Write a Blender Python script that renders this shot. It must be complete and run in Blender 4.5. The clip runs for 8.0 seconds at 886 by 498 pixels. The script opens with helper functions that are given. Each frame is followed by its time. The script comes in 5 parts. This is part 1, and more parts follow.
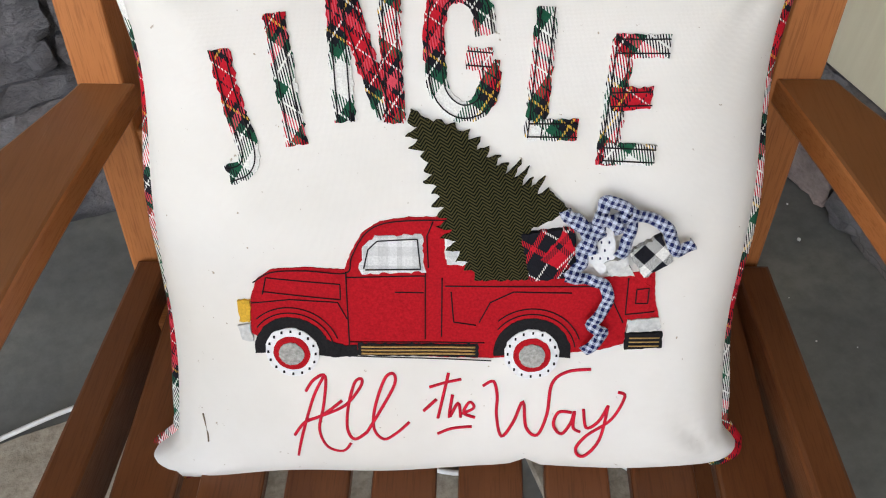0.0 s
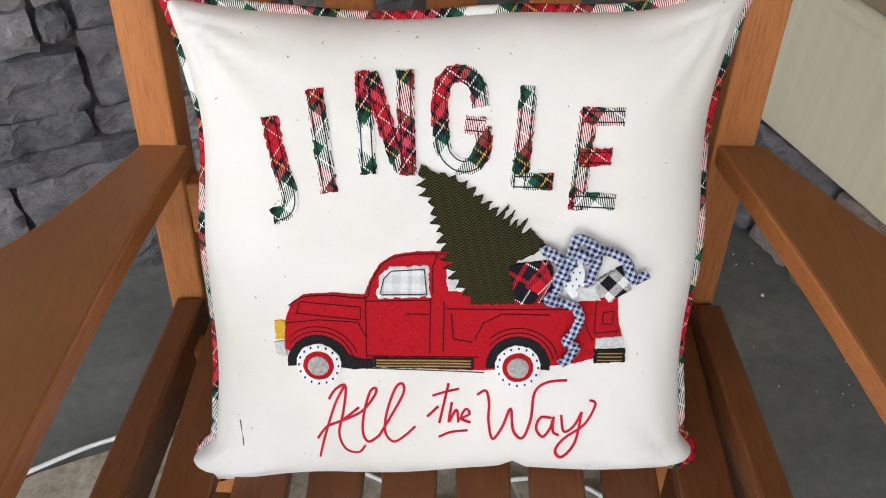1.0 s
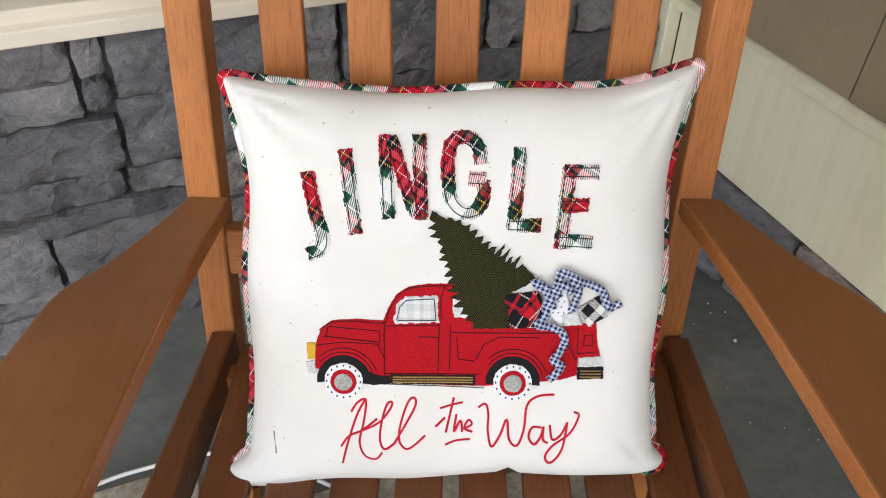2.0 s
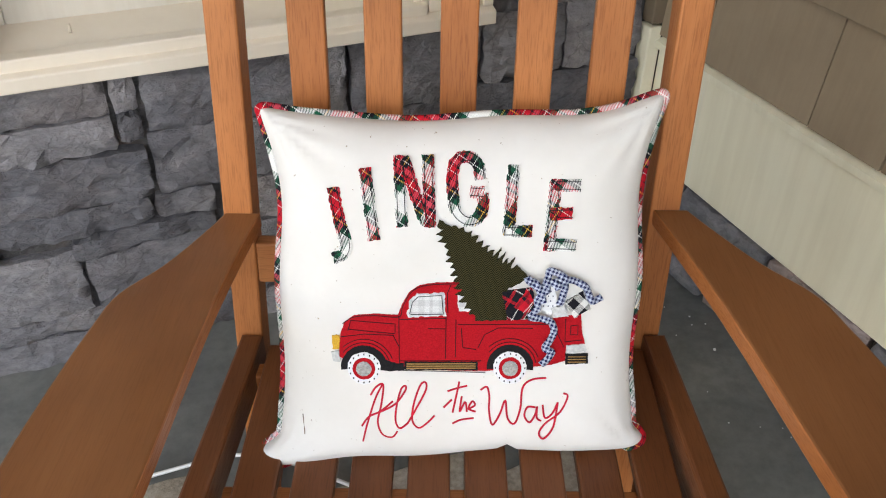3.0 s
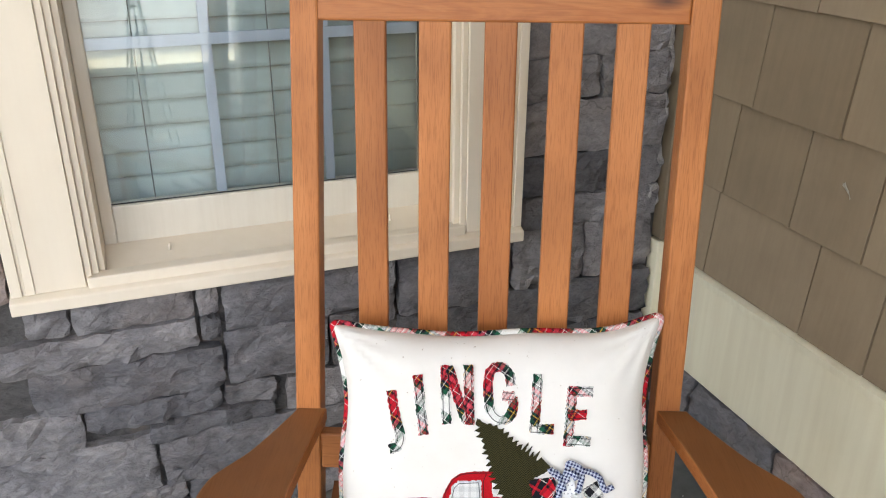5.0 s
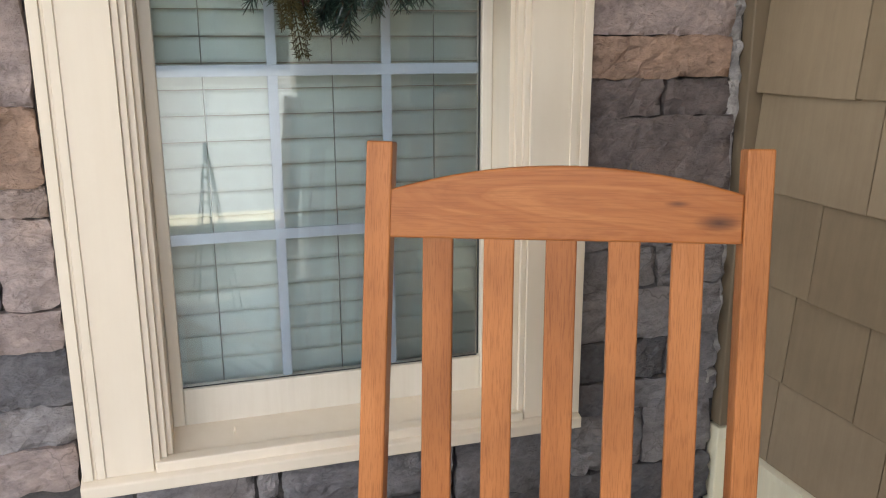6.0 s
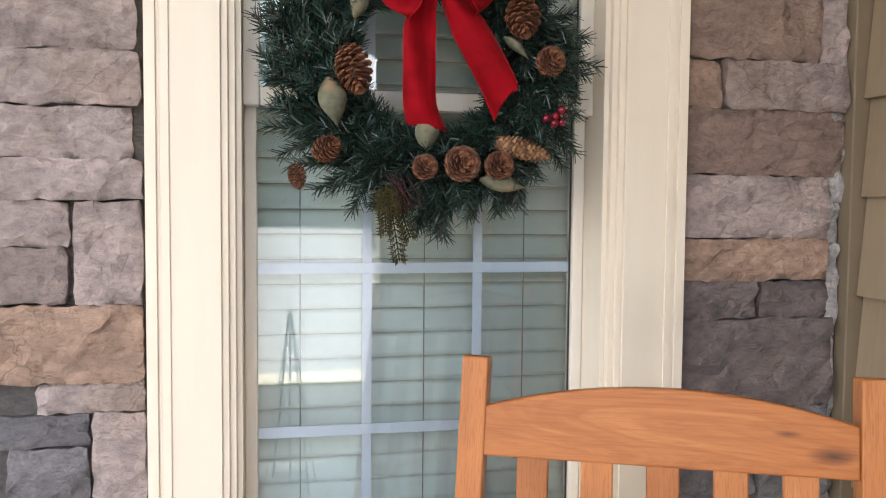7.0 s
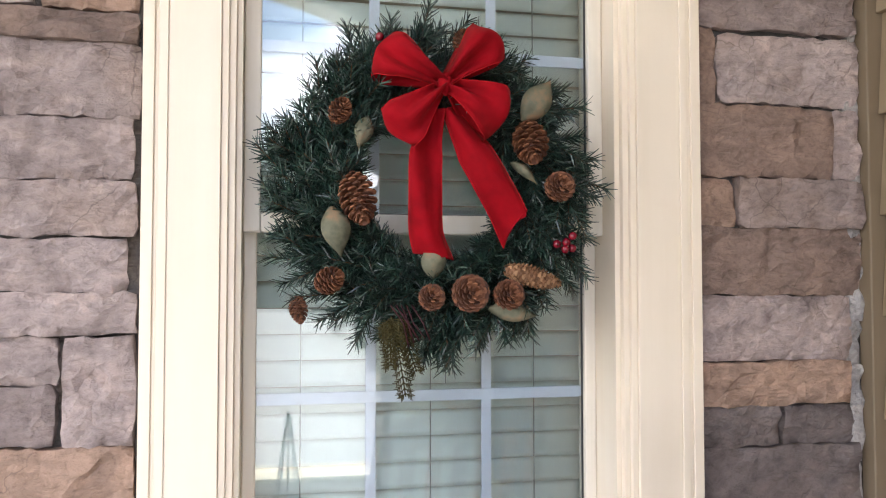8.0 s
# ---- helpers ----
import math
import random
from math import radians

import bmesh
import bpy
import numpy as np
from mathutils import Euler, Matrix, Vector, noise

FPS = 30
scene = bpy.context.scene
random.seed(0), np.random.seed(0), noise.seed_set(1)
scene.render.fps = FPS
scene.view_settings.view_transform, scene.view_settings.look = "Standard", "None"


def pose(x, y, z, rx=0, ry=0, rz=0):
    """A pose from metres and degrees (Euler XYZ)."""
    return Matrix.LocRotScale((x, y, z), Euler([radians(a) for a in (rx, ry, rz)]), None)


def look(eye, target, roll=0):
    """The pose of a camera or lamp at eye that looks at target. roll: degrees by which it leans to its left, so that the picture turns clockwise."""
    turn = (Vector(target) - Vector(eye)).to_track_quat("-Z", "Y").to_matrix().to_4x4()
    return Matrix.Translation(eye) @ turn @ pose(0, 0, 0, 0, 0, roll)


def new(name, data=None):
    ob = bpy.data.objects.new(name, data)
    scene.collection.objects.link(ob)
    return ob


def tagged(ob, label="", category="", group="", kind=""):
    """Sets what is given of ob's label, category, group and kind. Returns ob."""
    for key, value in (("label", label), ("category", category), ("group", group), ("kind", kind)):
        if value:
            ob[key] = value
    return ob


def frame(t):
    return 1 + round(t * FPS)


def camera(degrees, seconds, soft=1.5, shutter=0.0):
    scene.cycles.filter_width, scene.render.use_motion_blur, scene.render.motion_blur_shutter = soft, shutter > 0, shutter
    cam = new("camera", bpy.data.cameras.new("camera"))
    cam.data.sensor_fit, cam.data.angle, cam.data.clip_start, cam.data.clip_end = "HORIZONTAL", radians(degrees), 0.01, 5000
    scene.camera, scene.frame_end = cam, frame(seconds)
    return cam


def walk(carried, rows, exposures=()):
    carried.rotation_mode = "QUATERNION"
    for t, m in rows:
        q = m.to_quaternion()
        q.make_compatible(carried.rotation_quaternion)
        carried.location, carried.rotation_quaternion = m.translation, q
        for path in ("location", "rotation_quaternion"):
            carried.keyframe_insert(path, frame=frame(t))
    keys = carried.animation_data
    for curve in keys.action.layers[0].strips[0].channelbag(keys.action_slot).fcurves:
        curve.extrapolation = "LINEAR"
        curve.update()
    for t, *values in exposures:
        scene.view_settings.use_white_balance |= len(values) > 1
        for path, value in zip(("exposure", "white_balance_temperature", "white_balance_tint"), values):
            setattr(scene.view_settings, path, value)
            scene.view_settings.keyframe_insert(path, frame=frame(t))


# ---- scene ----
cam = camera(56.8, 8.0, soft=1.1)
PATH = [
    (0, (0.059, -0.092, 0.973), (0.526, 1.141, -0.53), -0.5),
    (0.5, (0.036, -0.133, 1.004), (0.537, 1.149, -0.447), 0.2),
    (1, (0.012, -0.187, 1.04), (0.55, 1.158, -0.34), 0.6),
    (1.5, (-0.014, -0.238, 1.076), (0.558, 1.16, -0.235), 1.0),
    (3, (-0.103, -0.394, 1.159), (0.528, 1.083, -0.032), 0.9),
    (3.5, (-0.123, -0.46, 1.191), (0.51, 1.047, 0.039), -0.1),
    (4, (-0.141, -0.503, 1.221), (0.493, 1.05, 0.132), -0.5),
    (4.5, (-0.162, -0.528, 1.26), (0.483, 1.103, 0.298), 0.1),
    (4.7, (-0.17, -0.534, 1.275), (0.48, 1.128, 0.371), 0.4),
    (5.8, (-0.198, -0.558, 1.39), (0.398, 1.266, 0.826), -0.0),
    (6, (-0.204, -0.556, 1.402), (0.361, 1.3, 0.918), -0.2),
    (6.5, (-0.223, -0.544, 1.44), (0.249, 1.379, 1.158), 0.0),
    (7, (-0.231, -0.533, 1.484), (0.176, 1.422, 1.374), 0.5),
    (7.5, (-0.234, -0.512, 1.547), (0.151, 1.45, 1.553), 0.5),
    (8, (-0.234, -0.47, 1.573), (0.176, 1.486, 1.654), -0.0),
]
EXPOSURES = [(0.0, 1.96, 6850.0, 11.0), (1.5, 2.10, 6850.0, 10.5), (3.5, 2.15, 6800.0, 10.5), (4.7, 2.26, 6800.0, 10.5), (6.0, 2.10, 6900.0, 13.0), (7.0, 2.47, 6750.0, 15.0), (7.5, 2.62, 6650.0, 17.0), (8.0, 2.64, 6650.0, 17.0)]
walk(cam, [(t, look(eye, target, roll)) for t, eye, target, roll in PATH], EXPOSURES)

# ---- world and sun ----
SUN_ELEVATION, SUN_AZIMUTH = 42.0, 118.0      # degrees; azimuth clockwise from the wall's inward normal (+y)
world = bpy.data.worlds.new("sky")
scene.world = world
world.use_nodes = True
wn, wl = world.node_tree.nodes, world.node_tree.links
wn.clear()
w_out = wn.new("ShaderNodeOutputWorld")
w_bg = wn.new("ShaderNodeBackground")
w_sky = wn.new("ShaderNodeTexSky")
w_sky.sky_type = "NISHITA"
w_sky.sun_disc = False
w_sky.sun_elevation = radians(SUN_ELEVATION)
w_sky.sun_rotation = radians(SUN_AZIMUTH)
w_sky.dust_density = 1.5
w_co = wn.new("ShaderNodeTexCoord")
w_map = wn.new("ShaderNodeMapping")
w_map.inputs["Scale"].default_value = (1.0, 1.0, 2.6)
w_noise = wn.new("ShaderNodeTexNoise")
w_noise.inputs["Scale"].default_value = 2.6
w_noise.inputs["Detail"].default_value = 7.0
w_noise.inputs["Roughness"].default_value = 0.55
w_ramp = wn.new("ShaderNodeValToRGB")
w_ramp.color_ramp.elements[0].position = 0.47
w_ramp.color_ramp.elements[1].position = 0.62
w_mix = wn.new("ShaderNodeMix")
w_mix.data_type = "RGBA"
w_mix.inputs[7].default_value = (13.0, 13.2, 13.6, 1.0)
wl.new(w_co.outputs["Generated"], w_map.inputs["Vector"])
wl.new(w_map.outputs["Vector"], w_noise.inputs["Vector"])
wl.new(w_noise.outputs["Fac"], w_ramp.inputs["Fac"])
wl.new(w_ramp.outputs["Color"], w_mix.inputs[0])
wl.new(w_sky.outputs["Color"], w_mix.inputs[6])
wl.new(w_mix.outputs[2], w_bg.inputs["Color"])
wl.new(w_bg.outputs["Background"], w_out.inputs["Surface"])
w_bg.inputs["Strength"].default_value = 0.15

sun = new("sun", bpy.data.lights.new("sun", "SUN"))
sun.data.energy = 4.5
sun.data.angle = radians(0.6)
sun.data.color = (1.0, 0.95, 0.87)
az, el = radians(SUN_AZIMUTH), radians(SUN_ELEVATION)
sun_way = Vector((math.sin(az) * math.cos(el), math.cos(az) * math.cos(el), math.sin(el)))
sun.matrix_world = look(sun_way * 30, (0, 0, 0))


# ---- materials ----
def material(name, rough=0.6, metal=0.0, spec=0.5):
    m = bpy.data.materials.new(name)
    m.use_nodes = True
    b = m.node_tree.nodes["Principled BSDF"]
    b.inputs["Roughness"].default_value = rough
    b.inputs["Metallic"].default_value = metal
    b.inputs["Specular IOR Level"].default_value = spec
    return m, m.node_tree.nodes, m.node_tree.links, b


def noise_tex(n, l, scale, detail=4.0, rough=0.55, stretch=None, coord="Object", offset=None):
    """A noise texture at the given scale (per metre), with its own mapping; offset: a socket that shifts it."""
    co = n.new("ShaderNodeTexCoord")
    mp = n.new("ShaderNodeMapping")
    if stretch:
        mp.inputs["Scale"].default_value = stretch
    l.new(co.outputs[coord], mp.inputs["Vector"])
    if offset is not None:
        l.new(offset, mp.inputs["Location"])
    t = n.new("ShaderNodeTexNoise")
    t.inputs["Scale"].default_value = scale
    t.inputs["Detail"].default_value = detail
    t.inputs["Roughness"].default_value = rough
    l.new(mp.outputs["Vector"], t.inputs["Vector"])
    return t


def ramp(n, l, fac, stops):
    r = n.new("ShaderNodeValToRGB")
    while len(r.color_ramp.elements) < len(stops):
        r.color_ramp.elements.new(0.5)
    for e, (p, c) in zip(r.color_ramp.elements, stops):
        e.position, e.color = p, (*c, 1.0)
    l.new(fac, r.inputs["Fac"])
    return r


def mix(n, l, fac, a, b, mode="MIX"):
    """A colour mix; fac, a and b are sockets or values."""
    m = n.new("ShaderNodeMix")
    m.data_type, m.blend_type = "RGBA", mode
    for key, v in ((0, fac), (6, a), (7, b)):
        if hasattr(v, "links"):
            l.new(v, m.inputs[key])
        elif key == 0:
            m.inputs[0].default_value = v
        else:
            m.inputs[key].default_value = (*v, 1.0)
    return m.outputs[2]


def bump(n, l, b, height, strength=0.3, distance=0.002):
    k = n.new("ShaderNodeBump")
    k.inputs["Strength"].default_value = strength
    k.inputs["Distance"].default_value = distance
    l.new(height, k.inputs["Height"])
    l.new(k.outputs["Normal"], b.inputs["Normal"])


def random_shift(n, l):
    """A vector that differs from object to object, to shift the grain."""
    info = n.new("ShaderNodeObjectInfo")
    mul = n.new("ShaderNodeVectorMath")
    mul.operation = "SCALE"
    mul.inputs[0].default_value = (13.7, 7.3, 21.1)
    l.new(info.outputs["Random"], mul.inputs["Scale"])
    return mul.outputs["Vector"], info.outputs["Random"]


def wood(name, dark, mid, light, axis, rough=0.38, streak=0.38):
    """Oiled hardwood with its grain along one axis of the object."""
    m, n, l, b = material(name, rough, 0.0, 0.3)
    shift, rnd = random_shift(n, l)
    st = [20.0, 20.0, 20.0]
    st[axis] = 1.3
    big = noise_tex(n, l, 1.0, 5.0, 0.6, st, offset=shift)
    big.inputs["Distortion"].default_value = 0.8
    st2 = [640.0, 640.0, 640.0]
    st2[axis] = 30.0
    fine = noise_tex(n, l, 1.0, 3.0, 0.65, st2, offset=shift)
    soft = noise_tex(n, l, 5.0, 2.0, 0.5, offset=shift)
    c = ramp(n, l, big.outputs["Fac"], [(0.25, tuple(0.4 * d + 0.6 * e for d, e in zip(dark, mid))), (0.5, mid), (0.75, tuple(0.6 * d + 0.4 * e for d, e in zip(light, mid)))]).outputs["Color"]
    f = ramp(n, l, fine.outputs["Fac"], [(0.38, (0.38, 0.32, 0.28)), (0.5, (1, 1, 1))]).outputs["Color"]
    c = mix(n, l, streak, c, f, "MULTIPLY")
    s = ramp(n, l, soft.outputs["Fac"], [(0.3, (0.72, 0.66, 0.6)), (0.7, (1.12, 1.1, 1.06))]).outputs["Color"]
    c = mix(n, l, 0.8, c, s, "MULTIPLY")
    v = ramp(n, l, rnd, [(0.0, (0.8, 0.74, 0.68)), (1.0, (1.1, 1.1, 1.1))]).outputs["Color"]
    c = mix(n, l, 1.0, c, v, "MULTIPLY")
    l.new(c, b.inputs["Base Color"])
    r = ramp(n, l, fine.outputs["Fac"], [(0.3, (rough + 0.18,) * 3), (0.6, (rough,) * 3)])
    l.new(r.outputs["Color"], b.inputs["Roughness"])
    bump(n, l, b, fine.outputs["Fac"], 0.25, 0.0006)
    return m


def painted(name, colour, rough=0.45, grime=(0.8, 0.76, 0.7), amount=0.35):
    """House paint with faint streaks, dirt and brush relief."""
    m, n, l, b = material(name, rough)
    streak = noise_tex(n, l, 1.0, 5.0, 0.6, (34.0, 34.0, 2.2))
    blot = noise_tex(n, l, 3.5, 6.0, 0.65)
    c = mix(n, l, amount, colour, ramp(n, l, streak.outputs["Fac"], [(0.35, tuple(a * g for a, g in zip(colour, grime))), (0.6, colour)]).outputs["Color"])
    g = ramp(n, l, blot.outputs["Fac"], [(0.3, (0.86, 0.84, 0.8)), (0.55, (1, 1, 1))]).outputs["Color"]
    c = mix(n, l, amount, c, g, "MULTIPLY")
    l.new(c, b.inputs["Base Color"])
    fine = noise_tex(n, l, 240.0, 3.0)
    bump(n, l, b, fine.outputs["Fac"], 0.12, 0.0006)
    return m


def stone(name, stops, rough=0.85, rust=0.5):
    """Split ledge stone: the tone differs from piece to piece, with clouding, veins and pits."""
    m, n, l, b = material(name, rough)
    shift, rnd = random_shift(n, l)
    c = ramp(n, l, rnd, stops).outputs["Color"]
    cloud = noise_tex(n, l, 11.0, 7.0, 0.6, (1, 1, 1.7), offset=shift)
    cloud.inputs["Distortion"].default_value = 0.6
    c = mix(n, l, 0.9, c, ramp(n, l, cloud.outputs["Fac"], [(0.25, (0.58, 0.57, 0.58)), (0.5, (1, 1, 1)), (0.75, (1.42, 1.38, 1.32))]).outputs["Color"], "MULTIPLY")
    tint = noise_tex(n, l, 4.0, 4.0, 0.6, offset=shift)
    c = mix(n, l, ramp(n, l, tint.outputs["Fac"], [(0.52, (0, 0, 0)), (0.74, (rust,) * 3)]).outputs["Color"], c, (0.30, 0.2, 0.14))
    fine = noise_tex(n, l, 48.0, 8.0, 0.72, (1, 1, 1.3), offset=shift)
    fine.inputs["Distortion"].default_value = 0.4
    c = mix(n, l, 0.55, c, ramp(n, l, fine.outputs["Fac"], [(0.3, (0.4, 0.39, 0.38)), (0.5, (1, 1, 1)), (0.72, (1.45, 1.45, 1.45))]).outputs["Color"], "MULTIPLY")
    # fine dark cracks, broken up so that they run only in places
    bend = noise_tex(n, l, 6.0, 4.0, 0.6, offset=shift)
    cell = n.new("ShaderNodeTexVoronoi")
    cell.feature = "DISTANCE_TO_EDGE"
    cell.inputs["Scale"].default_value = 8.0
    sway, place = n.new("ShaderNodeVectorMath"), n.new("ShaderNodeVectorMath")
    sway.operation, sway.inputs["Scale"].default_value = "SCALE", 0.13
    l.new(bend.outputs["Color"], sway.inputs[0])
    l.new(sway.outputs["Vector"], place.inputs[0])
    l.new(n.new("ShaderNodeTexCoord").outputs["Object"], place.inputs[1])
    l.new(place.outputs["Vector"], cell.inputs["Vector"])
    crack = ramp(n, l, cell.outputs["Distance"], [(0.0, (1, 1, 1)), (0.016, (0, 0, 0))]).outputs["Color"]
    crack = mix(n, l, 1.0, crack, ramp(n, l, tint.outputs["Fac"], [(0.5, (0, 0, 0)), (0.6, (0.45, 0.45, 0.45))]).outputs["Color"], "MULTIPLY")
    c = mix(n, l, crack, c, (0.05, 0.042, 0.038))
    l.new(c, b.inputs["Base Color"])
    layer = noise_tex(n, l, 15.0, 6.0, 0.65, (0.6, 1, 2.2), offset=shift)
    layer.inputs["Distortion"].default_value = 0.5
    add = n.new("ShaderNodeMath")
    l.new(fine.outputs["Fac"], add.inputs[0])
    l.new(layer.outputs["Fac"], add.inputs[1])
    bump(n, l, b, add.outputs["Value"], 1.0, 0.011)
    return m


def plain(name, colour, rough=0.6, grain=140.0, depth=0.15, metal=0.0):
    """A small thing's surface: one colour with fine uneven grain."""
    m, n, l, b = material(name, rough, metal, 0.5 if rough < 0.5 else 0.15)
    t = noise_tex(n, l, grain, 4.0, 0.6)
    lo = tuple(c * (1 - depth) for c in colour)
    hi = tuple(min(1.0, c * (1 + depth)) for c in colour)
    l.new(ramp(n, l, t.outputs["Fac"], [(0.3, lo), (0.7, hi)]).outputs["Color"], b.inputs["Base Color"])
    bump(n, l, b, t.outputs["Fac"], 0.2, 0.0006)
    return m


WOOD_D, WOOD_M, WOOD_L = (0.29, 0.098, 0.03), (0.47, 0.182, 0.06), (0.60, 0.265, 0.105)
wood_x = wood("oiled_wood_x", WOOD_D, WOOD_M, WOOD_L, 0)
wood_z = wood("oiled_wood_z", WOOD_D, WOOD_M, WOOD_L, 2)
# seat slats, side rails and rockers: a darker brown than the posts
seat_wood = wood("dark_wood_y", (0.105, 0.036, 0.014), (0.165, 0.06, 0.023), (0.225, 0.088, 0.034), 1, 0.32, 0.3)
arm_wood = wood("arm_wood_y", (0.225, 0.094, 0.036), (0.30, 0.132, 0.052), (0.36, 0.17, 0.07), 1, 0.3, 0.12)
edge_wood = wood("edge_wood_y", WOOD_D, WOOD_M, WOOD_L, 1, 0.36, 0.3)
cream = painted("cream_paint", (0.80, 0.71, 0.575), 0.42, (0.9, 0.87, 0.82), 0.22)
cream_sash = painted("sash_paint", (0.76, 0.71, 0.61), 0.4)
board_paint = painted("board_paint", (0.82, 0.765, 0.575), 0.45)
stone_grey = stone("grey_ledge_stone", [(0.0, (0.125, 0.123, 0.132)), (0.35, (0.185, 0.18, 0.192)), (0.65, (0.24, 0.23, 0.24)), (1.0, (0.31, 0.29, 0.295))], 0.8, 0.2)
stone_brown = stone("brown_ledge_stone", [(0.0, (0.20, 0.15, 0.132)), (0.5, (0.30, 0.21, 0.168)), (1.0, (0.42, 0.285, 0.215))])
stone_dark = stone("dark_ledge_stone", [(0.0, (0.15, 0.125, 0.12)), (1.0, (0.22, 0.182, 0.172))], 0.85, 0.3)
stone_pale = stone("pale_ledge_stone", [(0.0, (0.31, 0.248, 0.235)), (0.5, (0.42, 0.342, 0.322)), (1.0, (0.54, 0.455, 0.43))])
pale_mortar = stone("pale_mortar", [(0.0, (0.36, 0.345, 0.34)), (1.0, (0.48, 0.465, 0.455))], 0.95, 0.1)
mortar = stone("mortar", [(0.0, (0.095, 0.09, 0.087)), (1.0, (0.11, 0.103, 0.1))], 0.95)


# ---- building blocks ----
def part(name, bm, mat, parent=None, label="", m=None):
    """One mesh object from a bmesh, under a thing or a part; m: its pose inside the parent."""
    me = bpy.data.meshes.new(name)
    bm.normal_update()
    bm.to_mesh(me)
    bm.free()
    for k in mat if isinstance(mat, (list, tuple)) else [mat]:
        me.materials.append(k)
    ob = new(name, me)
    if parent is not None:
        ob.parent = parent
    if m is not None:
        ob.matrix_basis = m
    if label:
        ob["label"] = label
    return ob


def empty(name, m, label="", category="", group="", kind=""):
    ob = new(name)
    ob.matrix_basis = m
    return tagged(ob, label, category, group, kind)


def add_box(bm, x0, x1, y0, y1, z0, z1, bevel=0.0, mat=0, segments=1):
    b2 = bmesh.new()
    v = [b2.verts.new((x, y, z)) for x in (x0, x1) for y in (y0, y1) for z in (z0, z1)]
    for q in ((0, 1, 3, 2), (4, 6, 7, 5), (0, 4, 5, 1), (2, 3, 7, 6), (0, 2, 6, 4), (1, 5, 7, 3)):
        b2.faces.new([v[i] for i in q])
    if bevel:
        bmesh.ops.bevel(b2, geom=b2.edges[:], offset=bevel, segments=segments, profile=0.5, affect="EDGES")
    join(bm, b2, mat)


def join(bm, other, mat=0, m=None, smooth=False):
    """Copies another bmesh into bm and frees it."""
    other.verts.ensure_lookup_table()
    vs = [bm.verts.new(m @ v.co if m is not None else v.co) for v in other.verts]
    other.verts.index_update()
    for f in other.faces:
        g = bm.faces.new([vs[v.index] for v in f.verts])
        g.material_index, g.smooth = mat, smooth or f.smooth
    other.free()


def box(x0, x1, y0, y1, z0, z1, bevel=0.003, segments=2):
    bm = bmesh.new()
    add_box(bm, x0, x1, y0, y1, z0, z1, bevel, 0, segments)
    return bm


def prism(points, z0, z1, bevel=0.003, segments=2):
    """An upright prism on a plan outline, with its edges rounded."""
    bm = bmesh.new()
    lo = [bm.verts.new((x, y, z0)) for x, y in points]
    hi = [bm.verts.new((x, y, z1)) for x, y in points]
    k = len(points)
    bm.faces.new(lo[::-1])
    bm.faces.new(hi)
    for i in range(k):
        bm.faces.new((lo[i], lo[(i + 1) % k], hi[(i + 1) % k], hi[i]))
    bmesh.ops.recalc_face_normals(bm, faces=bm.faces[:])
    if bevel:
        rim = [e for e in bm.edges if abs(e.verts[0].co.z - e.verts[1].co.z) < 1e-6]
        bmesh.ops.bevel(bm, geom=rim, offset=bevel, segments=segments, profile=0.5, affect="EDGES")
    return bm


def tube(path, radius, sides=8, closed=False, taper=None):
    """A round bar along a list of points."""
    bm = bmesh.new()
    rings, k = [], len(path)
    pts = [Vector(p) for p in path]
    side = None
    for i, p in enumerate(pts):
        a = pts[(i - 1) % k] if closed or i else p
        b = pts[(i + 1) % k] if closed or i < k - 1 else p
        t = (b - a).normalized()
        if side is None:
            side = t.orthogonal().normalized()
        side = (side - t * side.dot(t)).normalized()
        up = t.cross(side)
        r = radius * (taper[i] if taper else 1.0)
        rings.append([bm.verts.new(p + (side * math.cos(j * math.tau / sides) + up * math.sin(j * math.tau / sides)) * r) for j in range(sides)])
    for i in range(k if closed else k - 1):
        for j in range(sides):
            f = bm.faces.new((rings[i][j], rings[(i + 1) % k][j], rings[(i + 1) % k][(j + 1) % sides], rings[i][(j + 1) % sides]))
            f.smooth = True
    if not closed:
        bm.faces.new(rings[0][::-1])
        bm.faces.new(rings[-1])
    bmesh.ops.recalc_face_normals(bm, faces=bm.faces[:])
    return bm


def thicken(bm, thickness):
    """Gives a sheet its thickness."""
    bmesh.ops.recalc_face_normals(bm, faces=bm.faces[:])
    bm.normal_update()
    bmesh.ops.solidify(bm, geom=bm.faces[:], thickness=thickness)


def spline(pts, steps=6, closed=False):
    """A smooth line through the points (Catmull-Rom), in any dimension."""
    out, k = [], len(pts)
    p = [Vector(q) for q in pts]
    for i in range(k if closed else k - 1):
        a = p[i - 1] if closed or i else p[i]
        b, c = p[i], p[(i + 1) % k]
        d = p[(i + 2) % k] if closed or i < k - 2 else c
        for s in range(steps):
            t = s / steps
            out.append(0.5 * ((2 * b) + (c - a) * t + (2 * a - 5 * b + 4 * c - d) * t * t + (3 * b - a - 3 * c + d) * t ** 3))
    if not closed:
        out.append(p[-1])
    return out


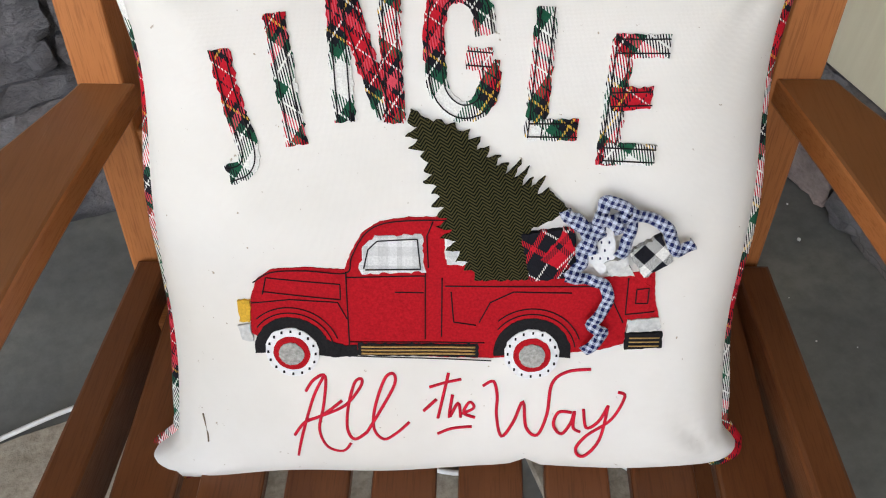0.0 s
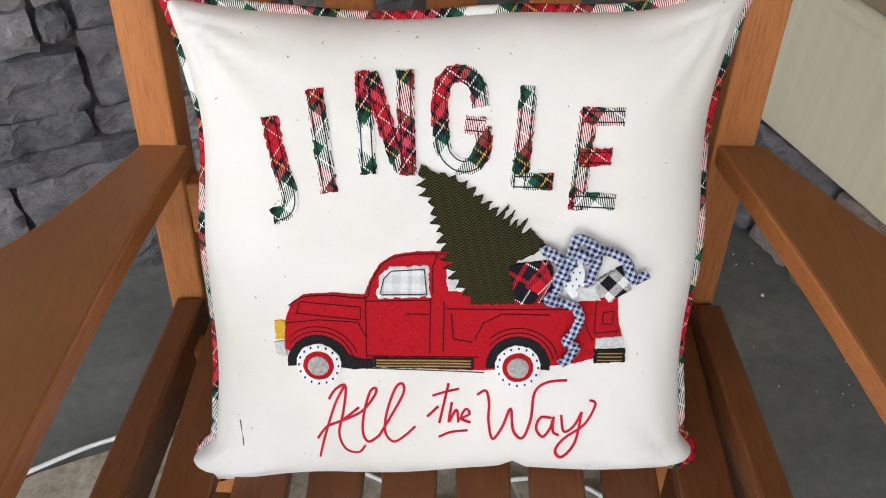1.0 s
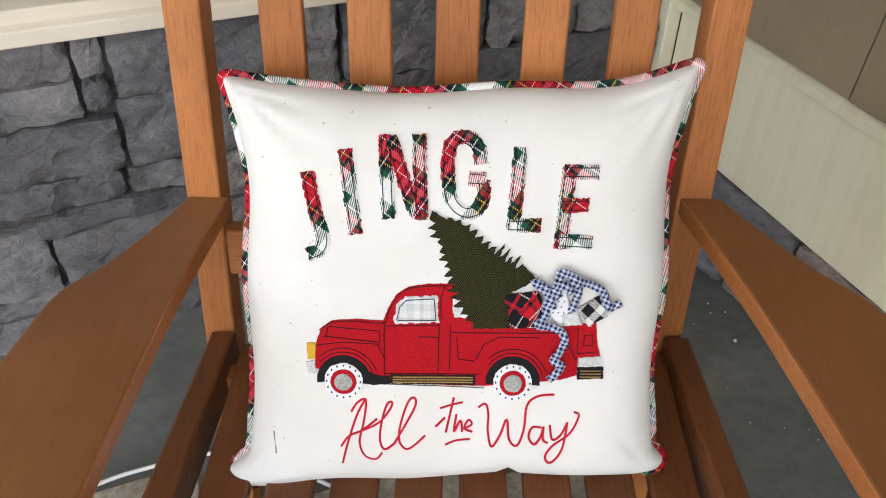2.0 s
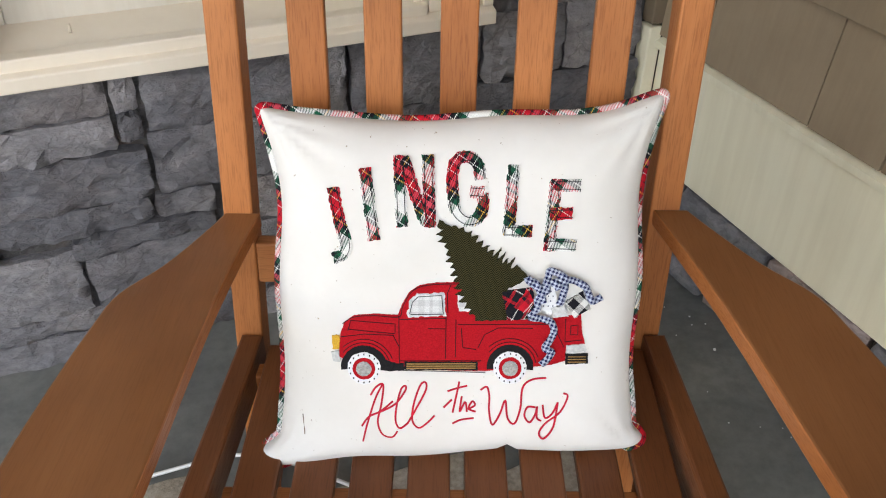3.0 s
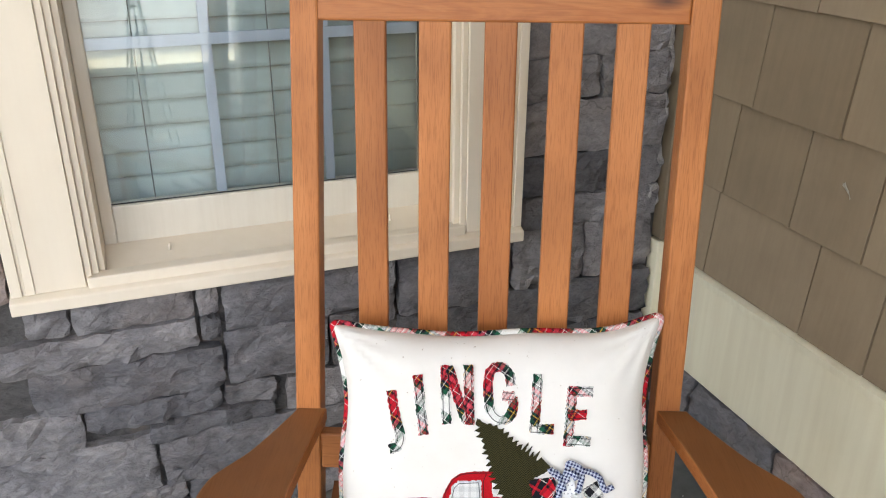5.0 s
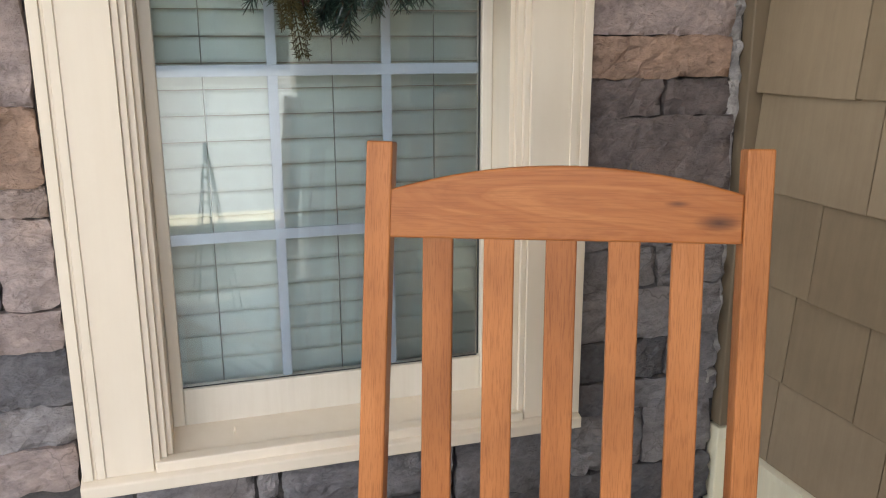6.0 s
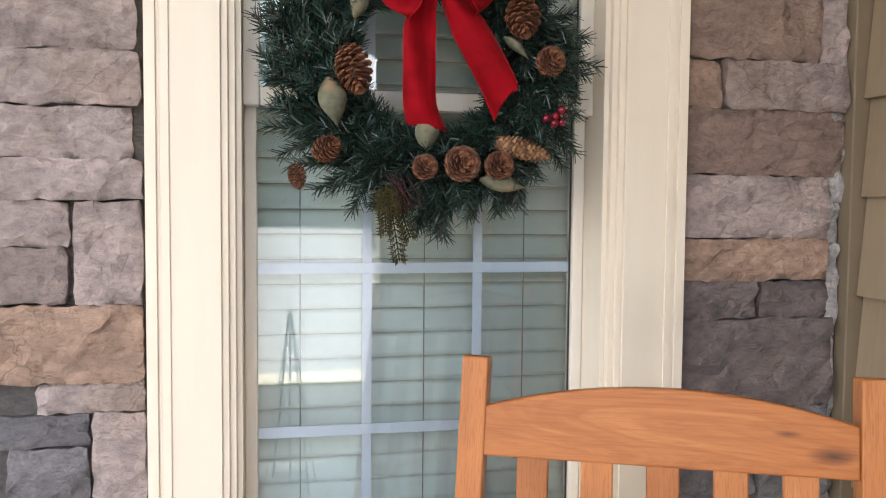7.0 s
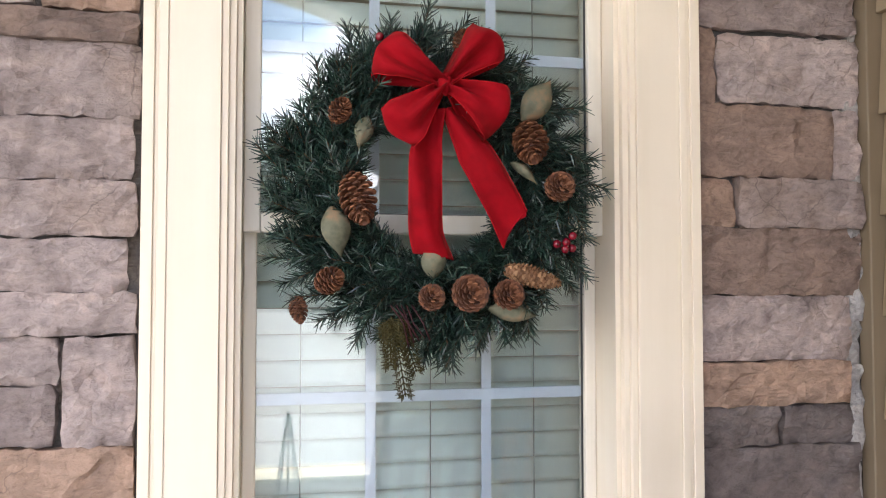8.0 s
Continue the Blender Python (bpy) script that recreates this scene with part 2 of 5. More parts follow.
# ---- floor, ground, walls ----
slate, n, l, b = material("dark_slate_floor", 0.55)
t1 = noise_tex(n, l, 2.2, 6.0, 0.6, (1.0, 1.6, 1.0))
t2 = noise_tex(n, l, 30.0, 6.0, 0.65)
c = ramp(n, l, t1.outputs["Fac"], [(0.3, (0.125, 0.132, 0.128)), (0.52, (0.175, 0.18, 0.168)), (0.75, (0.28, 0.272, 0.24))]).outputs["Color"]
c = mix(n, l, 0.6, c, ramp(n, l, t2.outputs["Fac"], [(0.3, (0.6, 0.6, 0.6)), (0.6, (1.1, 1.1, 1.1))]).outputs["Color"], "MULTIPLY")
l.new(c, b.inputs["Base Color"])
l.new(ramp(n, l, t1.outputs["Fac"], [(0.3, (0.38,) * 3), (0.7, (0.65,) * 3)]).outputs["Color"], b.inputs["Roughness"])
bump(n, l, b, t2.outputs["Fac"], 0.35, 0.003)

flag, n, l, b = material("tan_flagstone", 0.8)
t1 = noise_tex(n, l, 7.0, 7.0, 0.7)
t2 = noise_tex(n, l, 70.0, 5.0, 0.7)
c = ramp(n, l, t1.outputs["Fac"], [(0.3, (0.25, 0.215, 0.165)), (0.5, (0.38, 0.335, 0.265)), (0.7, (0.5, 0.45, 0.37))]).outputs["Color"]
c = mix(n, l, 0.6, c, ramp(n, l, t2.outputs["Fac"], [(0.35, (0.45, 0.43, 0.4)), (0.6, (1.1, 1.1, 1.1))]).outputs["Color"], "MULTIPLY")
l.new(c, b.inputs["Base Color"])
bump(n, l, b, t2.outputs["Fac"], 0.6, 0.004)

lawn, n, l, b = material("dry_lawn", 0.95)
t1 = noise_tex(n, l, 0.35, 6.0, 0.65)
t2 = noise_tex(n, l, 9.0, 5.0, 0.7)
c = ramp(n, l, t1.outputs["Fac"], [(0.35, (0.06, 0.075, 0.025)), (0.65, (0.13, 0.12, 0.055))]).outputs["Color"]
c = mix(n, l, 0.6, c, ramp(n, l, t2.outputs["Fac"], [(0.3, (0.5, 0.5, 0.5)), (0.7, (1.2, 1.2, 1.2))]).outputs["Color"], "MULTIPLY")
l.new(c, b.inputs["Base Color"])
bump(n, l, b, t2.outputs["Fac"], 0.6, 0.02)

concrete, n, l, b = material("pale_concrete", 0.85)
t1 = noise_tex(n, l, 0.8, 7.0, 0.65)
c = ramp(n, l, t1.outputs["Fac"], [(0.3, (0.25, 0.25, 0.24)), (0.7, (0.36, 0.36, 0.35))]).outputs["Color"]
l.new(c, b.inputs["Base Color"])
bump(n, l, b, t1.outputs["Fac"], 0.2, 0.003)

# distant woods along the horizon
woods = bmesh.new()
rw = random.Random(31)
for k in range(150):
    x = -95 + 1.15 * k + rw.uniform(-2, 2)
    r = rw.uniform(2.2, 4.2)
    for h in range(3):
        clump = bmesh.new()
        bmesh.ops.create_icosphere(clump, subdivisions=2, radius=r)
        for v in clump.verts:
            v.co *= 1 + 0.28 * noise.noise(v.co * 0.9 + Vector((k, h, 0)))
        join(woods, clump, 0, pose(x + rw.uniform(-2, 2), -62 + rw.uniform(-5, 5), r * 0.5 + h * 2.3 * rw.uniform(0.6, 1.1)))
far_leaves, n, l, b = material("distant_foliage", 0.95)
t1 = noise_tex(n, l, 1.4, 6.0, 0.7)
l.new(ramp(n, l, t1.outputs["Fac"], [(0.35, (0.025, 0.03, 0.015)), (0.65, (0.09, 0.08, 0.045))]).outputs["Color"], b.inputs["Base Color"])
tagged(part("distant_woods", woods, far_leaves), "distant brown-green winter woods along the horizon", "woods", "", "stuff")

PORCH_L, PORCH_F = -4.2, -2.0          # left end and front edge of the porch
WALL_Y, SIDE_X = 1.0, 0.985            # mortar plane behind the stones; shingled side wall
CEILING = 3.5


def slab(name, x0, x1, y0, y1, z0, z1, mat, label, category, kind="structure", bevel=0.0):
    return tagged(part(name, box(x0, x1, y0, y1, z0, z1, bevel), mat), label, category, "", kind)


ground = bmesh.new()
bmesh.ops.create_grid(ground, x_segments=24, y_segments=24, size=400.0)
for v in ground.verts:
    v.co.z = -0.22
tagged(part("ground", ground, lawn), "dry winter lawn reaching to the horizon", "ground", "", "structure")
slab("floor", PORCH_L, SIDE_X + 0.14, PORCH_F, WALL_Y + 0.02, -0.21, 0.0, slate, "dark grey slate porch floor", "floor")
slab("driveway", -16.0, 6.0, -55.0, -5.3, -0.28, -0.2, concrete, "pale concrete driveway in the sun", "driveway")

kerb_stone = plain("kerb_concrete", (0.62, 0.57, 0.44), 0.85, 30.0, 0.12)
slab("kerb", -16.0, 6.0, -5.29, -4.8, -0.28, -0.16, kerb_stone, "pale sunlit concrete kerb beside the driveway", "kerb", bevel=0.01)
# dark colour paints in the shade over paving in front of the porch
paving_shade, n, l, b = material("shaded_paving_dark", 0.95)
t1 = noise_tex(n, l, 40.0, 5.0, 0.7)
l.new(ramp(n, l, t1.outputs["Fac"], [(0.3, (0.025, 0.02, 0.017)), (0.7, (0.085, 0.068, 0.055))]).outputs["Color"], b.inputs["Base Color"])
bump(n, l, b, t1.outputs["Fac"], 0.8, 0.02)
slab("shaded_paving", -16.0, 6.0, -4.79, PORCH_F - 0.12, -0.28, -0.2, paving_shade, "dark strip of paving, shade painted in, in front of the porch", "garden bed")

# tan flagstones let into the floor in front of the wall strip
flag_rows = [(-0.62, -0.10, 0.02, 0.597), (-0.085, 0.31, -0.05, 0.47), (0.325, 0.60, -0.05, 0.40), (-1.25, -0.64, 0.05, 0.585), (-0.70, -0.02, -0.62, 0.0), (0.0, 0.55, -0.62, -0.07)]
floor_stones = tagged(empty("paving", pose(0, 0, 0)), "tan flagstones let into the porch floor", "paving", "", "structure")
for i, (x0, x1, y0, y1) in enumerate(flag_rows):
    rnd = random.Random(40 + i)
    pts = []
    for (ax, ay), (bx, by) in (((x0, y0), (x1, y0)), ((x1, y0), (x1, y1)), ((x1, y1), (x0, y1)), ((x0, y1), (x0, y0))):
        for s in range(6):
            pts.append((ax + (bx - ax) * s / 6 + rnd.uniform(-0.008, 0.008), ay + (by - ay) * s / 6 + rnd.uniform(-0.008, 0.008)))
    part("flagstone", prism(pts, -0.02, 0.006 + 0.001 * (i % 3), 0.003, 1), flag, floor_stones)

# house wall with the window's opening through it
WX0, WX1, WZ0, WZ1 = -0.36, 0.48, 0.56, 2.76
bm = bmesh.new()
for x0, x1, z0, z1 in ((PORCH_L, WX0, -0.2, 3.6), (WX1, SIDE_X + 0.14, -0.2, 3.6), (WX0, WX1, -0.2, WZ0), (WX0, WX1, WZ1, 3.6)):
    add_box(bm, x0, x1, WALL_Y, WALL_Y + 0.18, z0, z1)
wall_north = tagged(part("wall_north", bm, mortar), "house wall faced with grey and brown ledge stone", "wall", "", "structure")

slab("ceiling", PORCH_L - 0.3, SIDE_X + 0.3, PORCH_F - 0.3, WALL_Y + 0.3, CEILING, CEILING + 0.2, cream, "cream boarded porch ceiling", "ceiling")
# front of the porch: a pier and an arched header round the wide opening
bm = bmesh.new()
add_box(bm, 0.36, SIDE_X + 0.14, PORCH_F - 0.1, PORCH_F + 0.15, 0.003, CEILING - 0.003)
add_box(bm, PORCH_L - 0.2, PORCH_L + 0.25, PORCH_F - 0.1, PORCH_F + 0.15, 0.003, CEILING - 0.003)
tagged(part("wall_south", bm, cream), "cream piers at the open front of the porch", "pier", "", "structure")
bm = bmesh.new()
under = [(PORCH_L + 0.252, 2.62)]
for k in range(25):
    a = math.pi * (1 - k / 24)
    under.append((-1.80 + 2.155 * math.cos(a), 2.82 + 0.50 * math.sin(a)))
outline = [(x, z) for x, z in under] + [(0.358, CEILING - 0.003), (PORCH_L + 0.252, CEILING - 0.003)]
fa = [bm.verts.new((x, PORCH_F - 0.1, z)) for x, z in outline]
fb = [bm.verts.new((x, PORCH_F + 0.15, z)) for x, z in outline]
bm.faces.new(fa)
bm.faces.new(fb[::-1])
for i in range(len(outline)):
    j = (i + 1) % len(outline)
    bm.faces.new((fa[i], fb[i], fb[j], fa[j]))
bmesh.ops.recalc_face_normals(bm, faces=bm.faces[:])
tagged(part("trim_arch", bm, cream), "cream arched header over the porch opening", "arch", "", "structure")
bm = bmesh.new()
add_box(bm, SIDE_X + 0.004, SIDE_X + 0.16, PORCH_F + 0.2, WALL_Y - 0.004, 0.004, CEILING - 0.004)
brown_under = painted("brown_wall_board", (0.07, 0.055, 0.04), 0.8)
wall_east = tagged(part("wall_east", bm, brown_under), "side wall clad in brown shingles above a cream skirt board", "wall", "", "structure")
# room behind the window
bm = bmesh.new()
room_paint = painted("room_paint", (0.45, 0.43, 0.38), 0.8)
for x0, x1, y0, y1, z0, z1 in ((-1.6, -1.5, 1.19, 3.6, 0.0, 2.9), (1.6, 1.7, 1.19, 3.6, 0.0, 2.9), (-1.5, 1.6, 3.5, 3.6, 0.0, 2.9), (-1.5, 1.6, 1.19, 3.5, -0.1, 0.0), (-1.5, 1.6, 1.19, 3.5, 2.85, 2.95)):
    add_box(bm, x0, x1, y0, y1, z0, z1)
tagged(part("wall_room", bm, room_paint), "dim plain room behind the window", "wall", "", "structure")

# ---- window ----
window = empty("window_1", pose(0, 0, 0), "cream double-hung window with grilles in a stone wall", "window", "", "structure")
CX0, CX1, CZ0, CZ1 = -0.445, 0.563, 0.618, 2.86      # outer edges of the casing
CY = 0.95
IX0, IX1 = -0.319, 0.436                            # inner edges of the flat casing


def stile(x0, x1, steps, name):
    """An upright casing board whose face is stepped: steps are (start, end, front y) across it."""
    bm = bmesh.new()
    for a, e, y in steps:
        add_box(bm, x0 + (x1 - x0) * a, x0 + (x1 - x0) * e, y, 1.035, CZ0, CZ1, 0.0012, 0, 2)
    return part(name, bm, cream, window)


profile = [(0.0, 0.15, CY - 0.005), (0.15, 0.2, CY - 0.0005), (0.2, 0.32, CY - 0.003), (0.32, 0.998, CY)]
stile(CX0, IX0, profile, "casing")
stile(CX1, IX1, profile, "casing")
bm = bmesh.new()
add_box(bm, IX0 + 0.002, IX1 - 0.002, CY, 1.035, 2.74, CZ1, 0.0025)
part("head_casing", bm, cream, window)
for x0, x1, y in ((IX0, IX0 + 0.012, 0.956), (IX0 + 0.0119, IX0 + 0.024, 0.965), (IX0 + 0.0239, IX0 + 0.0345, 0.978)):
    part("stop", box(x0, x1, y, 1.16, 0.62, 2.739, 0.0014), cream, window)
    part("stop", box(IX0 + IX1 - x1, IX0 + IX1 - x0, y, 1.16, 0.62, 2.739, 0.0014), cream, window)
bm = bmesh.new()                                     # sloping sill with a square nose
v = [bm.verts.new((x, y, z)) for x in (CX0 - 0.004, CX1 + 0.002) for y, z in ((0.932, 0.586), (0.932, 0.611), (0.95, 0.617), (1.16, 0.668), (1.16, 0.586))]
bm.faces.new(v[:5][::-1])
bm.faces.new(v[5:])
for i in range(5):
    bm.faces.new((v[i], v[(i + 1) % 5], v[5 + (i + 1) % 5], v[5 + i]))
bmesh.ops.recalc_face_normals(bm, faces=bm.faces[:])
bmesh.ops.bevel(bm, geom=bm.edges[:], offset=0.003, segments=2, profile=0.5, affect="EDGES")
part("window_sill", bm, cream, window)
part("sill_lip", box(IX0 + 0.003, IX1 - 0.003, 0.946, 0.978, 0.612, 0.636, 0.003), cream, window)
for x in (-0.165, 0.29):
    part("screw", tube([(x, 1.030, 0.636), (x, 1.030, 0.652)], 0.0024, 8), cream, window)

# thin pane: clear straight through, with a Fresnel gloss
glass, n, l, b = material("window_glass", 0.02)
n.remove(b)
clear, gloss, both, fres = n.new("ShaderNodeBsdfTransparent"), n.new("ShaderNodeBsdfGlossy"), n.new("ShaderNodeMixShader"), n.new("ShaderNodeFresnel")
clear.inputs["Color"].default_value = (0.975, 0.995, 0.99, 1)
gloss.inputs["Roughness"].default_value = 0.015
fres.inputs["IOR"].default_value = 1.56
l.new(fres.outputs["Fac"], both.inputs[0])
l.new(clear.outputs["BSDF"], both.inputs[1])
l.new(gloss.outputs["BSDF"], both.inputs[2])
l.new(both.outputs["Shader"], n["Material Output"].inputs["Surface"])
# near-black for strips that paint in the shadow gap round the glass
shadow_gap = plain("shadow_gap_dark", (0.05, 0.052, 0.05), 0.6, 200.0, 0.2)
grille_paint = plain("grille_paint", (0.66, 0.72, 0.80), 0.4, 60.0, 0.05)
SX0, SX1 = IX0 + 0.035, IX1 - 0.035


def sash(name, y0, y1, z0, z1, stile_w, bottom, top, bars_x, bars_z):
    s = part(name, bmesh.new(), cream_sash, window)
    for x0, x1 in ((SX0, SX0 + stile_w), (SX1 - stile_w, SX1)):
        part("stile", box(x0, x1, y0, y1, z0, z1, 0.003), cream_sash, s)
    part("rail", box(SX0 + stile_w + 0.0005, SX1 - stile_w - 0.0005, y0 + 0.001, y1, z0, z0 + bottom, 0.003), cream_sash, s)
    part("rail", box(SX0 + stile_w + 0.0005, SX1 - stile_w - 0.0005, y0 + 0.001, y1, z1 - top, z1, 0.003), cream_sash, s)
    gx0, gx1, gz0, gz1 = SX0 + stile_w, SX1 - stile_w, z0 + bottom, z1 - top
    gy = y0 + 0.014
    pane = part("pane", box(gx0 - 0.004, gx1 + 0.004, gy, gy + 0.004, gz0 - 0.004, gz1 + 0.004, 0.0), glass, s)
    pane.visible_shadow = False
    pane = part("pane", box(gx0 - 0.004, gx1 + 0.004, y1 - 0.006, y1 - 0.003, gz0 - 0.004, gz1 + 0.004, 0.0), glass, s)
    pane.visible_shadow = False
    # painted shadow line at the right and bottom edges of the glass
    part("shadow_gap", box(gx1 - 0.0034, gx1 - 0.0005, gy - 0.004, gy - 0.0005, gz0 + 0.004, gz1, 0.0), shadow_gap, s)
    part("shadow_gap", box(gx0, gx1 - 0.005, gy - 0.004, gy - 0.0005, gz0 + 0.0003, gz0 + 0.0016, 0.0), shadow_gap, s)
    for x in bars_x:
        part("grille_bar", box(x - 0.010, x + 0.010, gy + 0.0065, gy + 0.010, gz0, gz1, 0.001), grille_paint, s)
    for z in bars_z:
        part("grille_bar", box(gx0, gx1, gy + 0.0055, gy + 0.011, z - 0.011, z + 0.011, 0.001), grille_paint, s)
    return s


BARS_X = (-0.047, 0.180)
sash("lower_sash", 1.072, 1.107, 0.643, 1.70, 0.024, 0.080, 0.03, BARS_X, (1.03, 1.355))
sash("upper_sash", 1.032, 1.067, 1.663, 2.738, 0.030, 0.036, 0.045, BARS_X, (2.008, 2.335))

# blind behind the glass
blind_paint = plain("blind_slat", (0.88, 0.93, 0.90), 0.5, 30.0, 0.06)
cord = plain("blind_cord", (0.34, 0.36, 0.33), 0.8, 300.0, 0.1)
blind = empty("window_blind", pose(0.058, 1.165, 2.66), "closed pale slatted blind hanging behind the window", "blind")
slat = bmesh.new()
rows = []
for k in range(6):
    s = k / 5 - 0.5
    rows.append([slat.verts.new((x, s * 0.0505, 0.003 * (1 - 4 * s * s))) for x in (-0.372, 0.372)])
for a, e in zip(rows, rows[1:]):
    f = slat.faces.new((a[0], a[1], e[1], e[0]))
    f.smooth = True
thicken(slat, 0.0028)
first = None
rnd = random.Random(5)
for k in range(40):
    m = pose(0, 0, -0.0515 * k - 0.03, 77 + rnd.uniform(-1.5, 1.5), rnd.uniform(-0.15, 0.15), 0)
    if first is None:
        first = part("slat", slat, blind_paint, blind, m=m)
    else:
        o = new("slat", first.data)
        o.parent, o.matrix_basis = blind, m
part("head_rail", box(-0.372, 0.372, -0.03, 0.03, -0.002, 0.045, 0.003), blind_paint, blind)
for x in (-0.235, 0.02, 0.235):
    for dy in (-0.024, 0.022):
        part("ladder_cord", tube([(x, dy, 0), (x, dy, -2.06)], 0.0011, 6), cord, blind)

# ---- rocking chair ----
CHAIR = pose(0.1726, 0.2117, 0, 0, 0, -23)
chair = empty("rocking_chair", CHAIR, "oiled hardwood slat-back rocking chair on the porch floor", "chair")
RECLINE = math.degrees(math.atan(0.13))


def back_y(z):
    """The front face of the reclined back at height z."""
    return 0.161 + 0.13 * (z - 0.397)


def back_pose(z):
    return pose(0, back_y(z), z, -RECLINE, 0, 0)


def up(z0, z1):
    """The length along the back between two heights."""
    return (z1 - z0) / math.cos(radians(RECLINE))


for sx in (-1, 1):
    x0, x1 = sorted((sx * 0.243, sx * 0.280))
    splay = pose(-0.016, 0, 0, 0, 1.46, 0) if sx < 0 else pose(0, 0, 0)      # one post leans in towards the crest
    part("post", box(x0, x1, 0.0, 0.042, -up(0.06, 0.40), up(0.40, 1.266), 0.0028), wood_z, chair, m=back_pose(0.40) @ splay)
# crest rail with an arched top
bm = bmesh.new()
LOW, STEPS = up(0.397, 1.138), 28
arch = []
for k in range(STEPS + 1):
    x = -0.2425 + 0.485 * k / STEPS
    arch.append((x, up(0.397, 1.205) + up(0, 0.036) * (1 - (x / 0.2425) ** 2)))
loop = [(-0.2425, LOW), (0.2425, LOW)] + arch[::-1]
front = [bm.verts.new((x, 0.003, z)) for x, z in loop]
rear = [bm.verts.new((x, 0.027, z)) for x, z in loop]
bm.faces.new(front)
bm.faces.new(rear[::-1])
for i in range(len(loop)):
    j = (i + 1) % len(loop)
    bm.faces.new((front[j], front[i], rear[i], rear[j]))
bmesh.ops.recalc_face_normals(bm, faces=bm.faces[:])
rim = [e for e in bm.edges if abs(e.verts[0].co.y - e.verts[1].co.y) < 1e-6]
bmesh.ops.bevel(bm, geom=rim, offset=0.003, segments=2, profile=0.5, affect="EDGES")
# knot in the crest rail: a dark whorl in the wood of this one board
crest_wood, n, l, b = material("crest_wood", 0.36, 0.0, 0.3)
t1 = noise_tex(n, l, 1.0, 5.0, 0.6, (2.6, 24.0, 16.0))
t1.inputs["Distortion"].default_value = 1.3
t2 = noise_tex(n, l, 1.0, 3.0, 0.65, (16.0, 420.0, 420.0))
c = ramp(n, l, t1.outputs["Fac"], [(0.28, (0.31, 0.098, 0.028)), (0.42, (0.42, 0.15, 0.043)), (0.52, (0.37, 0.122, 0.033)), (0.62, (0.46, 0.172, 0.052)), (0.8, (0.37, 0.122, 0.035))]).outputs["Color"]
c = mix(n, l, 0.35, c, ramp(n, l, t2.outputs["Fac"], [(0.36, (0.55, 0.5, 0.46)), (0.52, (1, 1, 1))]).outputs["Color"], "MULTIPLY")
for kx, kz, rx, rz, dark in ((0.211, 0.776, 0.036, 0.014, 0.9), (0.155, 0.801, 0.020, 0.005, 0.75)):
    co = n.new("ShaderNodeTexCoord")
    mp = n.new("ShaderNodeMapping")
    mp.inputs["Location"].default_value = (-kx / rx, 0, -kz / rz)
    mp.inputs["Scale"].default_value = (1 / rx, 0.0, 1 / rz)
    l.new(co.outputs["Object"], mp.inputs["Vector"])
    ln = n.new("ShaderNodeVectorMath")
    ln.operation = "LENGTH"
    l.new(mp.outputs["Vector"], ln.inputs[0])
    k = ramp(n, l, ln.outputs["Value"], [(0.0, (dark,) * 3), (0.45, (dark * 0.6,) * 3), (1.0, (0, 0, 0))]).outputs["Color"]
    c = mix(n, l, k, c, (0.05, 0.02, 0.012))
l.new(c, b.inputs["Base Color"])
bump(n, l, b, t2.outputs["Fac"], 0.25, 0.0006)
part("crest_rail", bm, crest_wood, chair, "crest rail with a dark knot", m=back_pose(0.397))
for k in range(5):
    x = -0.173 + 0.0865 * k
    part("back_slat", box(x - 0.0215, x + 0.0215, 0.006, 0.021, up(0.397, 0.535), LOW + 0.004, 0.0025), wood_z, chair, m=back_pose(0.397))
part("lower_rail", box(-0.2565, 0.2425, 0.002, 0.027, up(0.397, 0.478), up(0.397, 0.536), 0.003), wood_x, chair, m=back_pose(0.397))


def arm(sx):
    """A paddle arm: narrow at the post, swelling outward, then straight to a rounded front."""
    rack = 0.09 if sx > 0 else 0.025                    # the arms stand skewed to the back
    outer = spline([(0.289, 0.187), (0.304, 0.150), (0.338, 0.080), (0.376, 0.025), (0.388, -0.030), (0.398, -0.10), (0.408, -0.20), (0.410, -0.30), (0.395, -0.345)], 5)
    inner = spline([(0.315, -0.350), (0.294, -0.330), (0.284, -0.25), (0.269, 0.0), (0.246, 0.187)], 4)
    pts = [(sx * p.x + rack * (0.19 - p.y), p.y) for p in outer + inner]
    if sx < 0:
        pts = pts[::-1]
    rise = 0.014 if sx > 0 else 0.0                   # one arm sits a little higher
    bm = prism(pts, 0.557 + rise, 0.580 + rise, 0.003, 2)
    bm.normal_update()
    for f in bm.faces:                                # upright faces take the paler wood, top and underside the darker
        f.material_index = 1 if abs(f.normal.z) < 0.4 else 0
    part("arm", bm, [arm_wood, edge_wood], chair)


